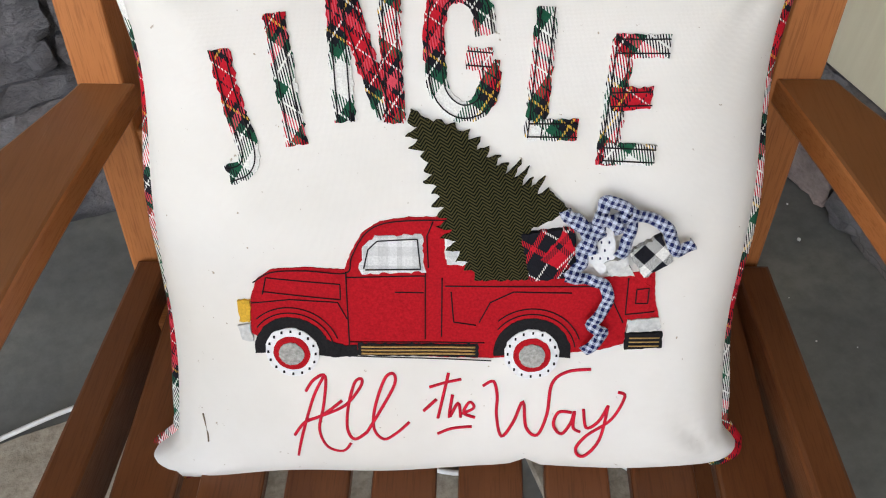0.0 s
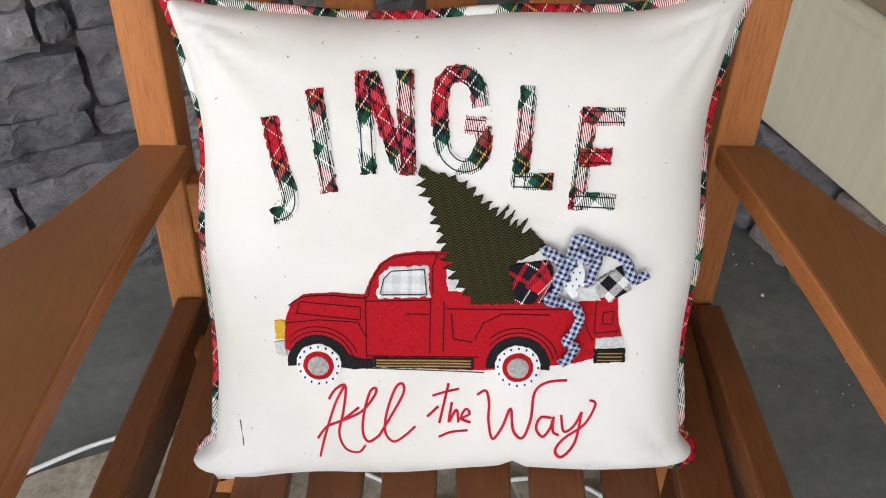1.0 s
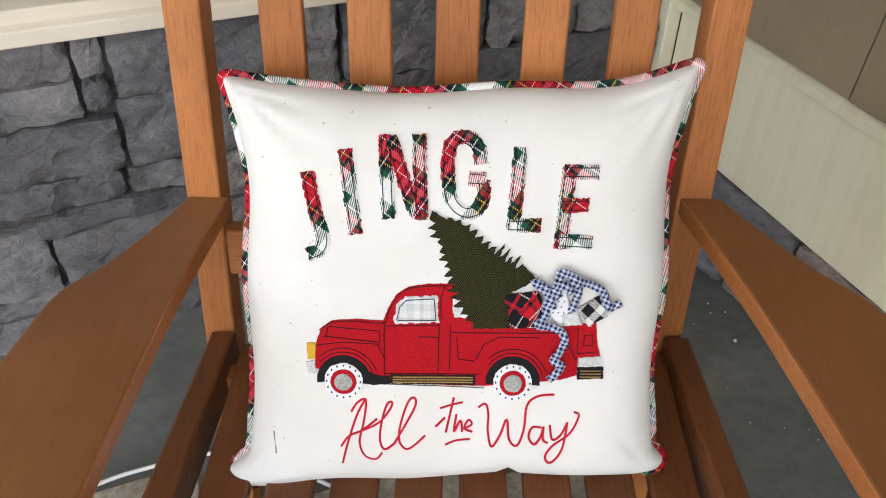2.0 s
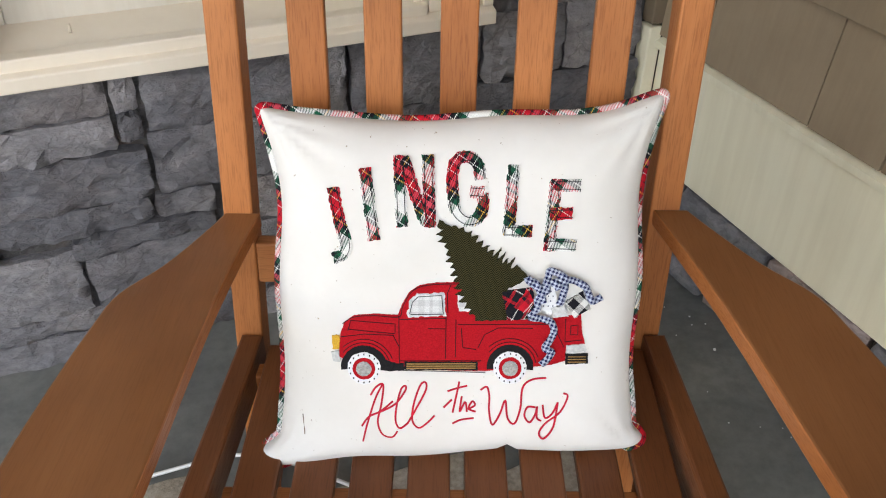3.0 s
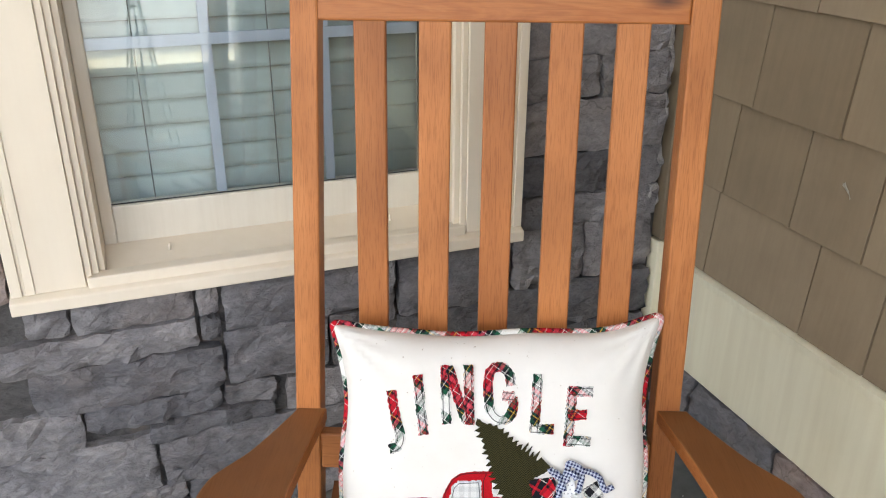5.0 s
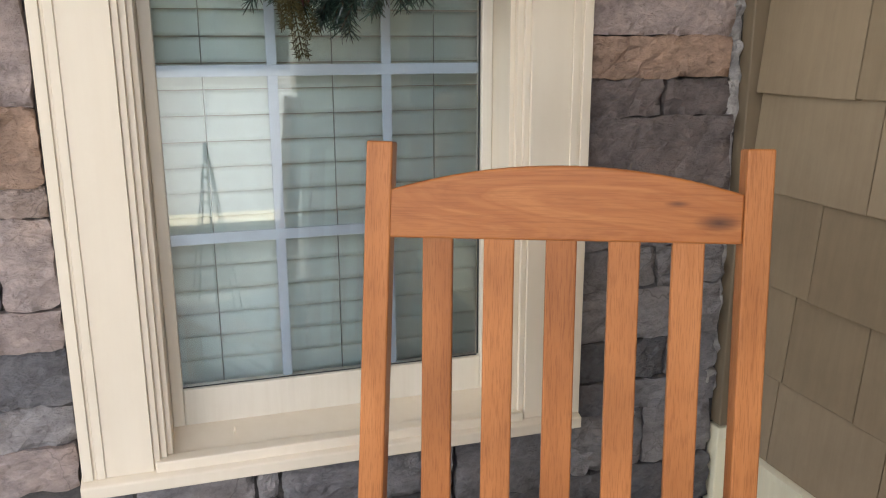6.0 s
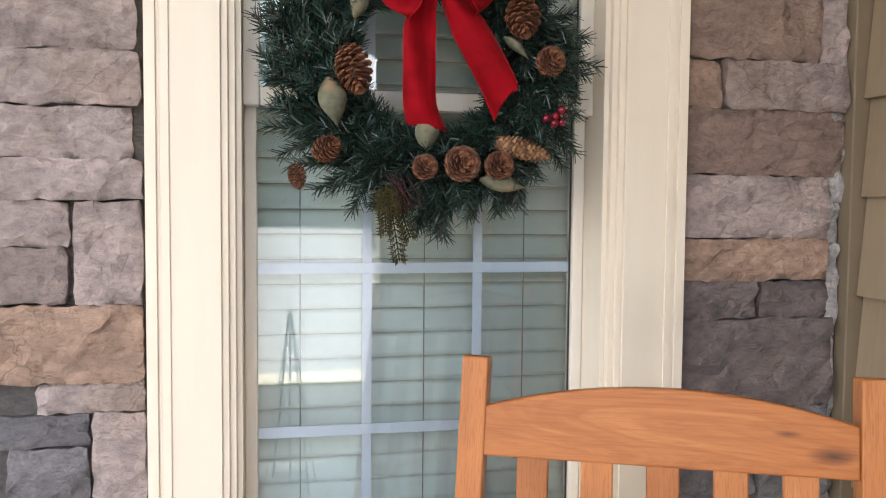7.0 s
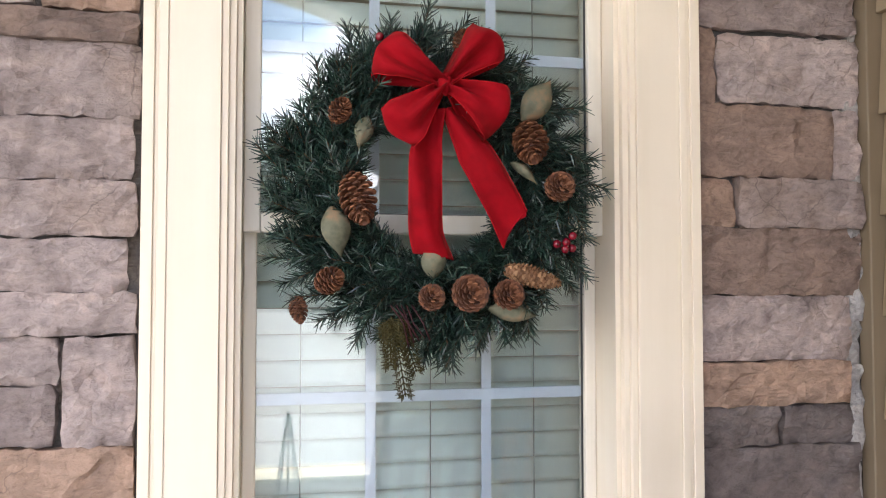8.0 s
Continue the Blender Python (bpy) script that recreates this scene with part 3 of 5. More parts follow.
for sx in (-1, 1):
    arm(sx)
    plan = [(sx * 0.258, 0.158), (sx * 0.287, 0.158), (sx * 0.318, -0.325), (sx * 0.286, -0.325)]
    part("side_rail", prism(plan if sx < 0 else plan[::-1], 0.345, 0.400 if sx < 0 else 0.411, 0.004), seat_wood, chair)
    x0, x1 = sorted((sx * 0.320, sx * 0.360))
    part("front_leg", box(x0, x1, -0.30, -0.255, 0.05, 0.556 if sx < 0 else 0.570, 0.004), wood_z, chair)
    # rocker
    bm = bmesh.new()
    ring = []
    for k in range(25):
        y = -0.42 + 0.98 * k / 24
        ring.append((y, 0.006 + 0.26 * (y - 0.02) ** 2))
    va = []
    for y, z in ring:
        va.append([bm.verts.new((sx * 0.300 + dx, y, z + dz)) for dx, dz in ((-0.018, 0), (0.018, 0), (0.018, 0.045), (-0.018, 0.045))])
    for p, q in zip(va, va[1:]):
        for i in range(4):
            bm.faces.new((p[i], p[(i + 1) % 4], q[(i + 1) % 4], q[i]))
    bm.faces.new(va[0][::-1])
    bm.faces.new(va[-1])
    bmesh.ops.recalc_face_normals(bm, faces=bm.faces[:])
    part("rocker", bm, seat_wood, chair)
for k in range(8):
    x = -0.225 + 0.0657 * k
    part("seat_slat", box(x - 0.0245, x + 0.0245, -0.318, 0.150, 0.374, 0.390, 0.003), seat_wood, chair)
for y0, y1, z0, z1 in ((-0.095, -0.070, 0.322, 0.3735), (0.105, 0.130, 0.322, 0.3735), (-0.317, -0.293, 0.31, 0.3735)):
    part("cross_rail", box(-0.2645, 0.2645, y0, y1, z0, z1, 0.003), wood_x, chair)

# white cord on the floor
cord_white = plain("white_cord", (0.8, 0.8, 0.78), 0.45, 200.0, 0.05)
path = spline([(-0.75, 0.50, 0.0115), (-0.45, 0.572, 0.0115), (-0.30, 0.600, 0.0115), (-0.18, 0.615, 0.0095), (-0.03, 0.59, 0.0115), (0.12, 0.45, 0.0115), (0.235, 0.342, 0.0115), (0.335, 0.342, 0.0125), (0.43, 0.286, 0.0125), (0.5, 0.12, 0.0125)], 8)
tagged(part("power_cord", tube(path, 0.0036, 8), cord_white), "white electric cord lying on the porch floor", "cord")

# slim wire tree standing near the front of the porch, seen in the window's reflection
wire_green = plain("wire_tree_green", (0.02, 0.03, 0.02), 0.6, 200.0, 0.3)
wire_tree = empty("wire_tree", pose(-0.145, -1.5, 0.0), "slim dark green wire tree standing on porch floor", "decoration")
for k in range(8):
    a = k * math.tau / 8
    part("rod", tube([(0.135 * math.cos(a), 0.135 * math.sin(a), 0.0), (0.004 * math.cos(a), 0.004 * math.sin(a), 0.93)], 0.0035, 6), wire_green, wire_tree)
for k in range(7):
    r = 0.135 * (1 - k / 7.4)
    z = 0.005 + 0.93 * k / 7.4
    part("hoop", tube([(r * math.cos(i * math.tau / 24), r * math.sin(i * math.tau / 24), z) for i in range(24)], 0.0035, 6, True), wire_green, wire_tree)

# ---- pillow ----
PTILT = math.degrees(math.atan(0.512))
PILLOW = CHAIR @ pose(0.003, 0.0786, 0.5675, 90 - PTILT, 0, 0)     # x across, y up the pillow, z out of its front
BULGE = 0.052


def seam(s, t):
    """The pillow's plan: concave sides and drawn-out corners."""
    wave = 0.0025 * math.sin(7 * t + 1.3 * s) * abs(s) ** 3
    tall = 0.182 if t > 0 else 0.207
    r = 1 - 0.03 * abs(s * t) ** 5 - 0.05 * abs(s * t) ** 16
    ear = min(1.0, max(0.0, (-t - 0.80) / 0.12))
    ear = ear * ear * (3 - 2 * ear) * abs(s) ** 9 * (0.026 if s < 0 else 0.014)
    x = r * s * (0.204 + (0.037 if t > 0 else 0.010) * t ** 4) + math.copysign(ear, s) + wave
    notch = 0.007 * math.exp(-((s - 0.27) / 0.035) ** 2) * max(0.0, -t) ** 9
    skew = 0.009 * s * t ** 2 if t > 0 else (0.013 * s + 0.002) * t ** 2
    return x, r * t * (tall + (0.035 if t > 0 else 0.020) * s ** 4) + skew + notch + 0.002 * math.sin(8 * s) * abs(t) ** 3


def height(s, t):
    return BULGE * math.sqrt(max(0.0, (1 - s ** 6) * (1 - (abs(t) ** 5 if t > 0 else t ** 8))))


def crease(s, t):
    """Soft puckers that run from the corners and along the top seam."""
    k = 0.0
    for cs, ct, w in ((-0.93, 0.93, 0.26), (0.93, 0.93, 0.28), (-0.95, -0.95, 0.2), (0.95, -0.95, 0.22)):
        d = math.hypot(s - cs, t - ct)
        k += 0.006 * math.exp(-(d / w) ** 2) * math.sin(11 * math.atan2(t - ct, s - cs))
    k += 0.0022 * math.sin(13 * s + 2 * t) * max(0.0, t - 0.55) ** 1.5 * 3
    k += 0.0012 * noise.noise(Vector((s * 3, t * 3, 0.3)))
    k -= 0.010 * math.exp(-((abs(s) - 0.90) / 0.05) ** 2) * min(1.0, max(0.0, (-t - 0.72) / 0.2))
    k -= 0.006 * math.exp(-((s - 0.27) / 0.04) ** 2) * max(0.0, -t) ** 8
    return k * (1 - s ** 8) * (1 - t ** 8)


def forward(t):
    """How far the foot of the pillow is pushed forward by the seat."""
    return 0.014 * max(0.0, -t) ** 6


def param(u, v):
    a = e = 0.0
    for _ in range(12):
        a = max(-1, min(1, u / (0.204 + (0.030 if e > 0 else 0.008) * e ** 4)))
        e = max(-1, min(1, v / ((0.182 if v > 0 else 0.207) + (0.029 if v > 0 else 0.016) * a ** 4)))
    return a, e


def on_front(u, v, lift=0.0):
    """A point on the pillow's front cover, from metres across and up; lift: metres above the cloth."""
    s, t = param(u, v)
    d = 0.004
    h = height(s, t) + crease(s, t) + forward(t)
    s1, t1 = param(u + d, v)
    s2, t2 = param(u, v + d)
    nx = -(height(s1, t1) + crease(s1, t1) + forward(t1) - h) / d
    ny = -(height(s2, t2) + crease(s2, t2) + forward(t2) - h) / d
    nrm = Vector((nx, ny, 1)).normalized()
    return Vector((u, v, h)) + nrm * lift


# canvas: off-white, with a woven relief and seed flecks
canvas, n, l, b = material("canvas_cloth", 0.9, 0.0, 0.2)
t1 = noise_tex(n, l, 9.0, 5.0, 0.6)
t2 = noise_tex(n, l, 190.0, 3.0, 0.5)
c = ramp(n, l, t1.outputs["Fac"], [(0.3, (0.72, 0.69, 0.635)), (0.7, (0.785, 0.76, 0.715))]).outputs["Color"]
fleck = ramp(n, l, t2.outputs["Fac"], [(0.72, (0, 0, 0)), (0.76, (0.8, 0.8, 0.8))]).outputs["Color"]
c = mix(n, l, fleck, c, (0.3, 0.22, 0.14))
l.new(c, b.inputs["Base Color"])
b.inputs["Sheen Weight"].default_value = 0.15
co = n.new("ShaderNodeTexCoord")
wv = []
for k in (0, 1):
    mp = n.new("ShaderNodeMapping")
    mp.inputs["Rotation"].default_value = (0, 0, k * math.pi / 2)
    l.new(co.outputs["Object"], mp.inputs["Vector"])
    w = n.new("ShaderNodeTexWave")
    w.inputs["Scale"].default_value = 430.0
    w.inputs["Distortion"].default_value = 1.5
    w.inputs["Detail"].default_value = 1.0
    l.new(mp.outputs["Vector"], w.inputs["Vector"])
    wv.append(w.outputs["Fac"])
mx = n.new("ShaderNodeMath")
mx.operation = "MAXIMUM"
l.new(wv[0], mx.inputs[0])
l.new(wv[1], mx.inputs[1])
bump(n, l, b, mx.outputs["Value"], 0.2, 0.0004)

pillow = empty("throw_pillow", PILLOW, "off-white throw pillow with red truck on a rocking chair", "pillow")
NG = 56
bm = bmesh.new()
sheets = []
for side in (1, -1):
    g = []
    for j in range(NG + 1):
        row = []
        for i in range(NG + 1):
            s, t = math.sin((i / NG - 0.5) * math.pi), math.sin((j / NG - 0.5) * math.pi)
            if side < 0 and (i in (0, NG) or j in (0, NG)):
                row.append(sheets[0][j][i])
                continue
            x, y = seam(s, t)
            zz = height(s, t) + crease(s, t) if side > 0 else -height(s, t) * 0.95
            row.append(bm.verts.new((x, y, zz + forward(t))))
        g.append(row)
    sheets.append(g)
    for j in range(NG):
        for i in range(NG):
            q = [g[j][i], g[j][i + 1], g[j + 1][i + 1], g[j + 1][i]]
            f = bm.faces.new(q if side > 0 else q[::-1])
            f.smooth = True
part("cover", bm, canvas, pillow, "off-white woven canvas cover")


def plaid(name, warp, ground_c, scale=1.0, turn=0.0, fray=0.0, rough=0.9, twill=540.0):
    """A tartan weave: colour bands across two directions, mixed by a fine twill. warp: (position, colour) stops."""
    m, n, l, b = material(name, rough, 0.0, 0.15)
    co = n.new("ShaderNodeTexCoord")
    mp = n.new("ShaderNodeMapping")
    mp.inputs["Rotation"].default_value = (0, 0, radians(turn))
    mp.inputs["Scale"].default_value = (scale, scale, scale)
    l.new(co.outputs["Object"], mp.inputs["Vector"])
    if fray:
        l.new(random_shift(n, l)[0], mp.inputs["Location"])
    sep = n.new("ShaderNodeSeparateXYZ")
    l.new(mp.outputs["Vector"], sep.inputs["Vector"])
    cols = []
    for axis in ("X", "Y"):
        fr = n.new("ShaderNodeMath")
        fr.operation = "FRACT"
        l.new(sep.outputs[axis], fr.inputs[0])
        r = ramp(n, l, fr.outputs["Value"], warp)
        r.color_ramp.interpolation = "CONSTANT"
        cols.append(r.outputs["Color"])
    ad = n.new("ShaderNodeMath")
    l.new(sep.outputs["X"], ad.inputs[0])
    l.new(sep.outputs["Y"], ad.inputs[1])
    ml = n.new("ShaderNodeMath")
    ml.operation = "MULTIPLY"
    ml.inputs[1].default_value = twill / scale
    l.new(ad.outputs["Value"], ml.inputs[0])
    fr = n.new("ShaderNodeMath")
    fr.operation = "FRACT"
    l.new(ml.outputs["Value"], fr.inputs[0])
    gt = n.new("ShaderNodeMath")
    gt.operation = "GREATER_THAN"
    gt.inputs[1].default_value = 0.5
    l.new(fr.outputs["Value"], gt.inputs[0])
    c = mix(n, l, gt.outputs["Value"], cols[0], cols[1])
    t = noise_tex(n, l, 900.0, 2.0)
    c = mix(n, l, 0.35, c, ramp(n, l, t.outputs["Fac"], [(0.35, (0.6, 0.6, 0.6)), (0.65, (1.2, 1.2, 1.2))]).outputs["Color"], "MULTIPLY")
    l.new(c, b.inputs["Base Color"])
    bump(n, l, b, gt.outputs["Value"], 0.4, 0.0004)
    return m


RED, BLACK, GREEN, WHITE, GOLD = (0.50, 0.010, 0.022), (0.010, 0.010, 0.014), (0.012, 0.085, 0.045), (0.78, 0.77, 0.73), (0.6, 0.36, 0.05)
PINK = (0.62, 0.07, 0.10)
SETT = [(0.0, WHITE), (0.17, GREEN), (0.24, BLACK), (0.30, GOLD), (0.318, BLACK), (0.37, RED), (0.44, BLACK), (0.455, RED), (0.54, WHITE), (0.552, RED), (0.62, BLACK), (0.66, PINK), (0.73, BLACK), (0.79, WHITE), (0.805, BLACK), (0.86, GREEN), (0.93, WHITE)]
tartan = plaid("tartan", SETT, RED, 13.5, 33.0, 1.0, twill=430.0)
tartan_bias = plaid("tartan_bias", SETT, RED, 12.0, 31.0, twill=430.0)
gift_tartan = plaid("gift_tartan", [(0.0, BLACK), (0.28, RED), (0.36, BLACK), (0.62, WHITE), (0.65, BLACK), (0.84, RED), (0.9, WHITE), (0.92, BLACK)], BLACK, 24.0, 28.0)
red_tartan = plaid("red_tartan", [(0.0, RED), (0.4, BLACK), (0.55, RED), (0.85, WHITE), (0.9, RED)], RED, 40.0, 40.0)
buffalo = plaid("buffalo_check", [(0.0, BLACK), (0.58, WHITE)], BLACK, 60.0, 42.0, twill=1800.0)
gingham = plaid("blue_gingham", [(0.0, (0.012, 0.018, 0.09)), (0.52, (0.56, 0.61, 0.72))], WHITE, 230.0, 20.0, twill=2600.0)
grey_plaid = plaid("grey_plaid", [(0.0, (0.55, 0.55, 0.54)), (0.3, (0.74, 0.74, 0.73)), (0.55, (0.5, 0.5, 0.49)), (0.7, (0.7, 0.7, 0.68))], WHITE, 45.0, 0.0, twill=900.0)
felt_red = plain("red_felt", (0.40, 0.008, 0.014), 0.95, 600.0, 0.25)
thread_red = plain("red_thread", (0.56, 0.008, 0.03), 0.55, 700.0, 0.3)
thread_black = plain("black_thread", (0.012, 0.01, 0.012), 0.7, 700.0, 0.3)
thread_gold = plain("gold_thread", (0.5, 0.3, 0.1), 0.5, 700.0, 0.3)
black_cloth = plain("black_cloth", (0.014, 0.013, 0.014), 0.9, 600.0, 0.3)
yellow_cloth = plain("yellow_cloth", (0.62, 0.36, 0.04), 0.9, 600.0, 0.2)
silver_cloth = plain("silver_cloth", (0.55, 0.55, 0.53), 0.6, 300.0, 0.2)
hub_cloth = plain("hub_cloth", (0.36, 0.355, 0.33), 0.7, 420.0, 0.35)
white_cloth = plain("white_cloth", (0.78, 0.78, 0.78), 0.9, 500.0, 0.06)

# herringbone tweed of the appliqued tree
tweed, n, l, b = material("herringbone_tweed", 0.95, 0.0, 0.1)
co = n.new("ShaderNodeTexCoord")
mp = n.new("ShaderNodeMapping")
mp.inputs["Rotation"].default_value = (0, 0, radians(-14))
l.new(co.outputs["Object"], mp.inputs["Vector"])
sep = n.new("ShaderNodeSeparateXYZ")
l.new(mp.outputs["Vector"], sep.inputs["Vector"])
pp = n.new("ShaderNodeMath")
pp.operation = "PINGPONG"
pp.inputs[1].default_value = 0.0042
l.new(sep.outputs["X"], pp.inputs[0])
ad = n.new("ShaderNodeMath")
l.new(pp.outputs["Value"], ad.inputs[0])
l.new(sep.outputs["Y"], ad.inputs[1])
ml = n.new("ShaderNodeMath")
ml.operation = "MULTIPLY"
ml.inputs[1].default_value = 420.0
l.new(ad.outputs["Value"], ml.inputs[0])
fr = n.new("ShaderNodeMath")
fr.operation = "FRACT"
l.new(ml.outputs["Value"], fr.inputs[0])
c = ramp(n, l, fr.outputs["Value"], [(0.5, (0.004, 0.005, 0.003)), (0.56, (0.062, 0.054, 0.021))]).outputs["Color"]
l.new(c, b.inputs["Base Color"])
bump(n, l, b, fr.outputs["Value"], 0.4, 0.0005)


def patch(name, outline, mat, lift, thick=0.0014, parent=None, label="", fray=0.0006, seed=1, cell=0.005):
    """A cloth cut-out laid on the pillow: an outline in millimetres, with frayed edges and a real thickness."""
    rnd = random.Random(seed)
    pts = []
    k = len(outline)
    for i in range(k):
        a, e = Vector(outline[i]) / 1000, Vector(outline[(i + 1) % k]) / 1000
        steps = max(1, int((e - a).length / 0.0022))
        for q in range(steps):
            p = a.lerp(e, q / steps)
            pts.append((p.x + rnd.uniform(-fray, fray), p.y + rnd.uniform(-fray, fray)))
    bm = bmesh.new()
    vs = [bm.verts.new((x, y, 0)) for x, y in pts]
    es = [bm.edges.new((vs[i], vs[(i + 1) % len(vs)])) for i in range(len(vs))]
    bmesh.ops.triangle_fill(bm, edges=es, use_beauty=True)
    for _ in range(5):
        long = [e for e in bm.edges if e.calc_length() > cell * 2 and not e.is_boundary]
        if not long:
            break
        bmesh.ops.subdivide_edges(bm, edges=long, cuts=1)
        bmesh.ops.triangulate(bm, faces=bm.faces[:])
    for f in bm.faces:
        if f.normal.z < 0:
            f.normal_flip()
    for v in bm.verts:
        edge = v.is_boundary
        v.co = on_front(v.co.x, v.co.y, lift + thick * (0.55 if edge else 1.0))
    rims = [e for e in bm.edges if e.is_boundary]
    down = {}
    for e in rims:
        for v in e.verts:
            if v not in down:
                down[v] = None
    for v in down:
        p = v.co
        down[v] = bm.verts.new(on_front(p.x, p.y, -0.001))
    for e in rims:
        a, c2 = e.verts
        bm.faces.new((a, c2, down[c2], down[a]))
    bmesh.ops.recalc_face_normals(bm, faces=bm.faces[:])
    return part(name, bm, mat, parent or pillow, label)


def ribbon_outline(path, width):
    """The outline of a stroke of the given width (mm) along a path (mm)."""
    p = [Vector(q) for q in path]
    left, right = [], []
    for i, q in enumerate(p):
        t = (p[min(i + 1, len(p) - 1)] - p[max(i - 1, 0)]).normalized()
        nrm = Vector((-t.y, t.x)) * width / 2
        left.append(tuple(q + nrm))
        right.append(tuple(q - nrm))
    return left + right[::-1]


def stitch(bm, path, radius=0.0005, lift=0.0022, dash=0.0, smooth=True):
    """A line of thread over the cloth, along a path in millimetres."""
    pts = [Vector(q) for q in (spline(path, 5) if smooth and len(path) > 2 else path)]
    fine = []
    for a, e in zip(pts, pts[1:]):
        steps = max(1, int((e - a).length / 2.5))
        fine += [a.lerp(e, q / steps) for q in range(steps)]
    fine.append(pts[-1])
    join(bm, tube([on_front(q.x / 1000, q.y / 1000, lift) for q in fine], radius, 5), smooth=True)


# appliqued block letters
def letter(strokes, width, seed):
    word = None
    for i, st in enumerate(strokes):
        path = spline(st, 4) if len(st) > 2 else st
        ob = patch("letter" if word is None else "stroke", ribbon_outline(path, width), tartan, 0.0006 + 0.00035 * i, 0.0013, pillow if word is None else word, fray=0.0009, seed=seed + i)
        word = word or ob
    bm = bmesh.new()
    for i, st in enumerate(strokes):
        path = spline(st, 4) if len(st) > 2 else st
        edge = ribbon_outline(path, width - 5)
        k = len(edge) // 2
        stitch(bm, edge[:k], 0.00045, 0.0024 + 0.00035 * i, smooth=False)
        stitch(bm, edge[k:], 0.00045, 0.0024 + 0.00035 * i, smooth=False)
    part("stitching", bm, thread_black, word)
    return word


LETTERS = {
    "J": [[(-138, 106), (-131, 70), (-124, 46), (-127, 34), (-138, 29)]],
    "I": [[(-104, 128), (-93, 50)]],
    "N": [[(-67, 141), (-63, 65)], [(-63, 139), (-37, 68)], [(-36, 142), (-33, 65)]],
    "G": [[(21, 117), (17, 135), (5, 141), (-7, 134), (-9, 113), (-6, 85), (6, 73), (19, 76), (24, 89), (23, 103)], [(25, 103), (10, 104)]],
    "L": [[(57, 133), (52, 57)], [(48, 62), (78, 62)]],
    "E": [[(102, 117), (97, 41)], [(97, 112), (129, 112)], [(96, 81), (121, 82)], [(95, 48), (126, 47)]],
}
for i, (key, strokes) in enumerate(LETTERS.items()):
    ob = letter(strokes, 13.0, 100 + 10 * i)
    ob["label"] = "tartan cloth letter " + key

# red pickup truck
truck = patch("truck_applique", [(-132, -82), (-131, -57), (-126, -42), (-115, -34), (-92, -32), (-67, -33), (-63, -22), (-55, -7), (-43, 1), (-25, 4), (1, 5), (14, -2), (21, -37), (51, -37), (100, -36), (135, -29), (137, -49), (141, -64), (120, -67), (119, -83), (104, -88), (31, -96), (-8, -96), (-79, -92), (-116, -90)], felt_red, 0.0004, 0.0016, None, "red felt pickup truck", 0.0003, 7)
patch("side_window", [(-57, -32), (-54, -16), (-46, -9), (-16, -7), (-14, -33), (-56, -35)], grey_plaid, 0.0018, 0.0012, truck, "grey plaid cloth", 0.0009, 8)
patch("rear_window", [(-2, -7), (9, -6), (17, -28), (0, -27)], grey_plaid, 0.0018, 0.0012, truck, "grey plaid cloth", 0.0008, 9)
patch("headlight", [(-140, -58), (-131, -57), (-132, -74), (-139, -73)], yellow_cloth, 0.0018, 0.0012, truck, "yellow cloth", 0.0006, 10)
patch("front_bumper", [(-141, -77), (-132, -75), (-131, -88), (-138, -87)], silver_cloth, 0.0018, 0.0012, truck, "silver cloth", 0.0006, 11)
patch("rear_bumper", [(120, -65), (141, -64), (143, -72), (120, -74)], silver_cloth, 0.0020, 0.0012, truck, "silver cloth", 0.0008, 12)
patch("number_plate", [(119, -75), (144, -75), (145, -86), (120, -87)], black_cloth, 0.0020, 0.0012, truck, "black cloth with gold stitches", 0.0005, 13)
patch("running_board", [(-59, -86), (22, -85), (22, -95), (-60, -95)], black_cloth, 0.0020, 0.0012, truck, "black cloth with gold stitches", 0.0005, 14)
patch("sill", [(-88, -90), (-80, -84), (-68, -88), (-60, -87), (-60, -96), (-78, -97)], black_cloth, 0.0019, 0.0011, truck, "black cloth", 0.0004, 15)
bm = bmesh.new()
for dz in (-88, -90.5, -93):
    stitch(bm, [(-57, dz), (20, dz + 1)], 0.0007, 0.0036, smooth=False)
part("board_thread", bm, thread_gold, truck)
bm = bmesh.new()
for dz in (-78, -81, -84):
    stitch(bm, [(122, dz), (142, dz)], 0.0005, 0.0036, smooth=False)
part("plate_thread", bm, thread_gold, truck)


def ring_shape(cx, cy, r0, r1, a0=0.0, a1=360.0, k=40):
    out = [(cx + r1 * math.cos(radians(a0 + (a1 - a0) * i / k)), cy + r1 * math.sin(radians(a0 + (a1 - a0) * i / k))) for i in range(k + 1)]
    if r0 <= 0:
        return out[:-1]
    return out + [(cx + r0 * math.cos(radians(a1 - (a1 - a0) * i / k)), cy + r0 * math.sin(radians(a1 - (a1 - a0) * i / k))) for i in range(k + 1)]


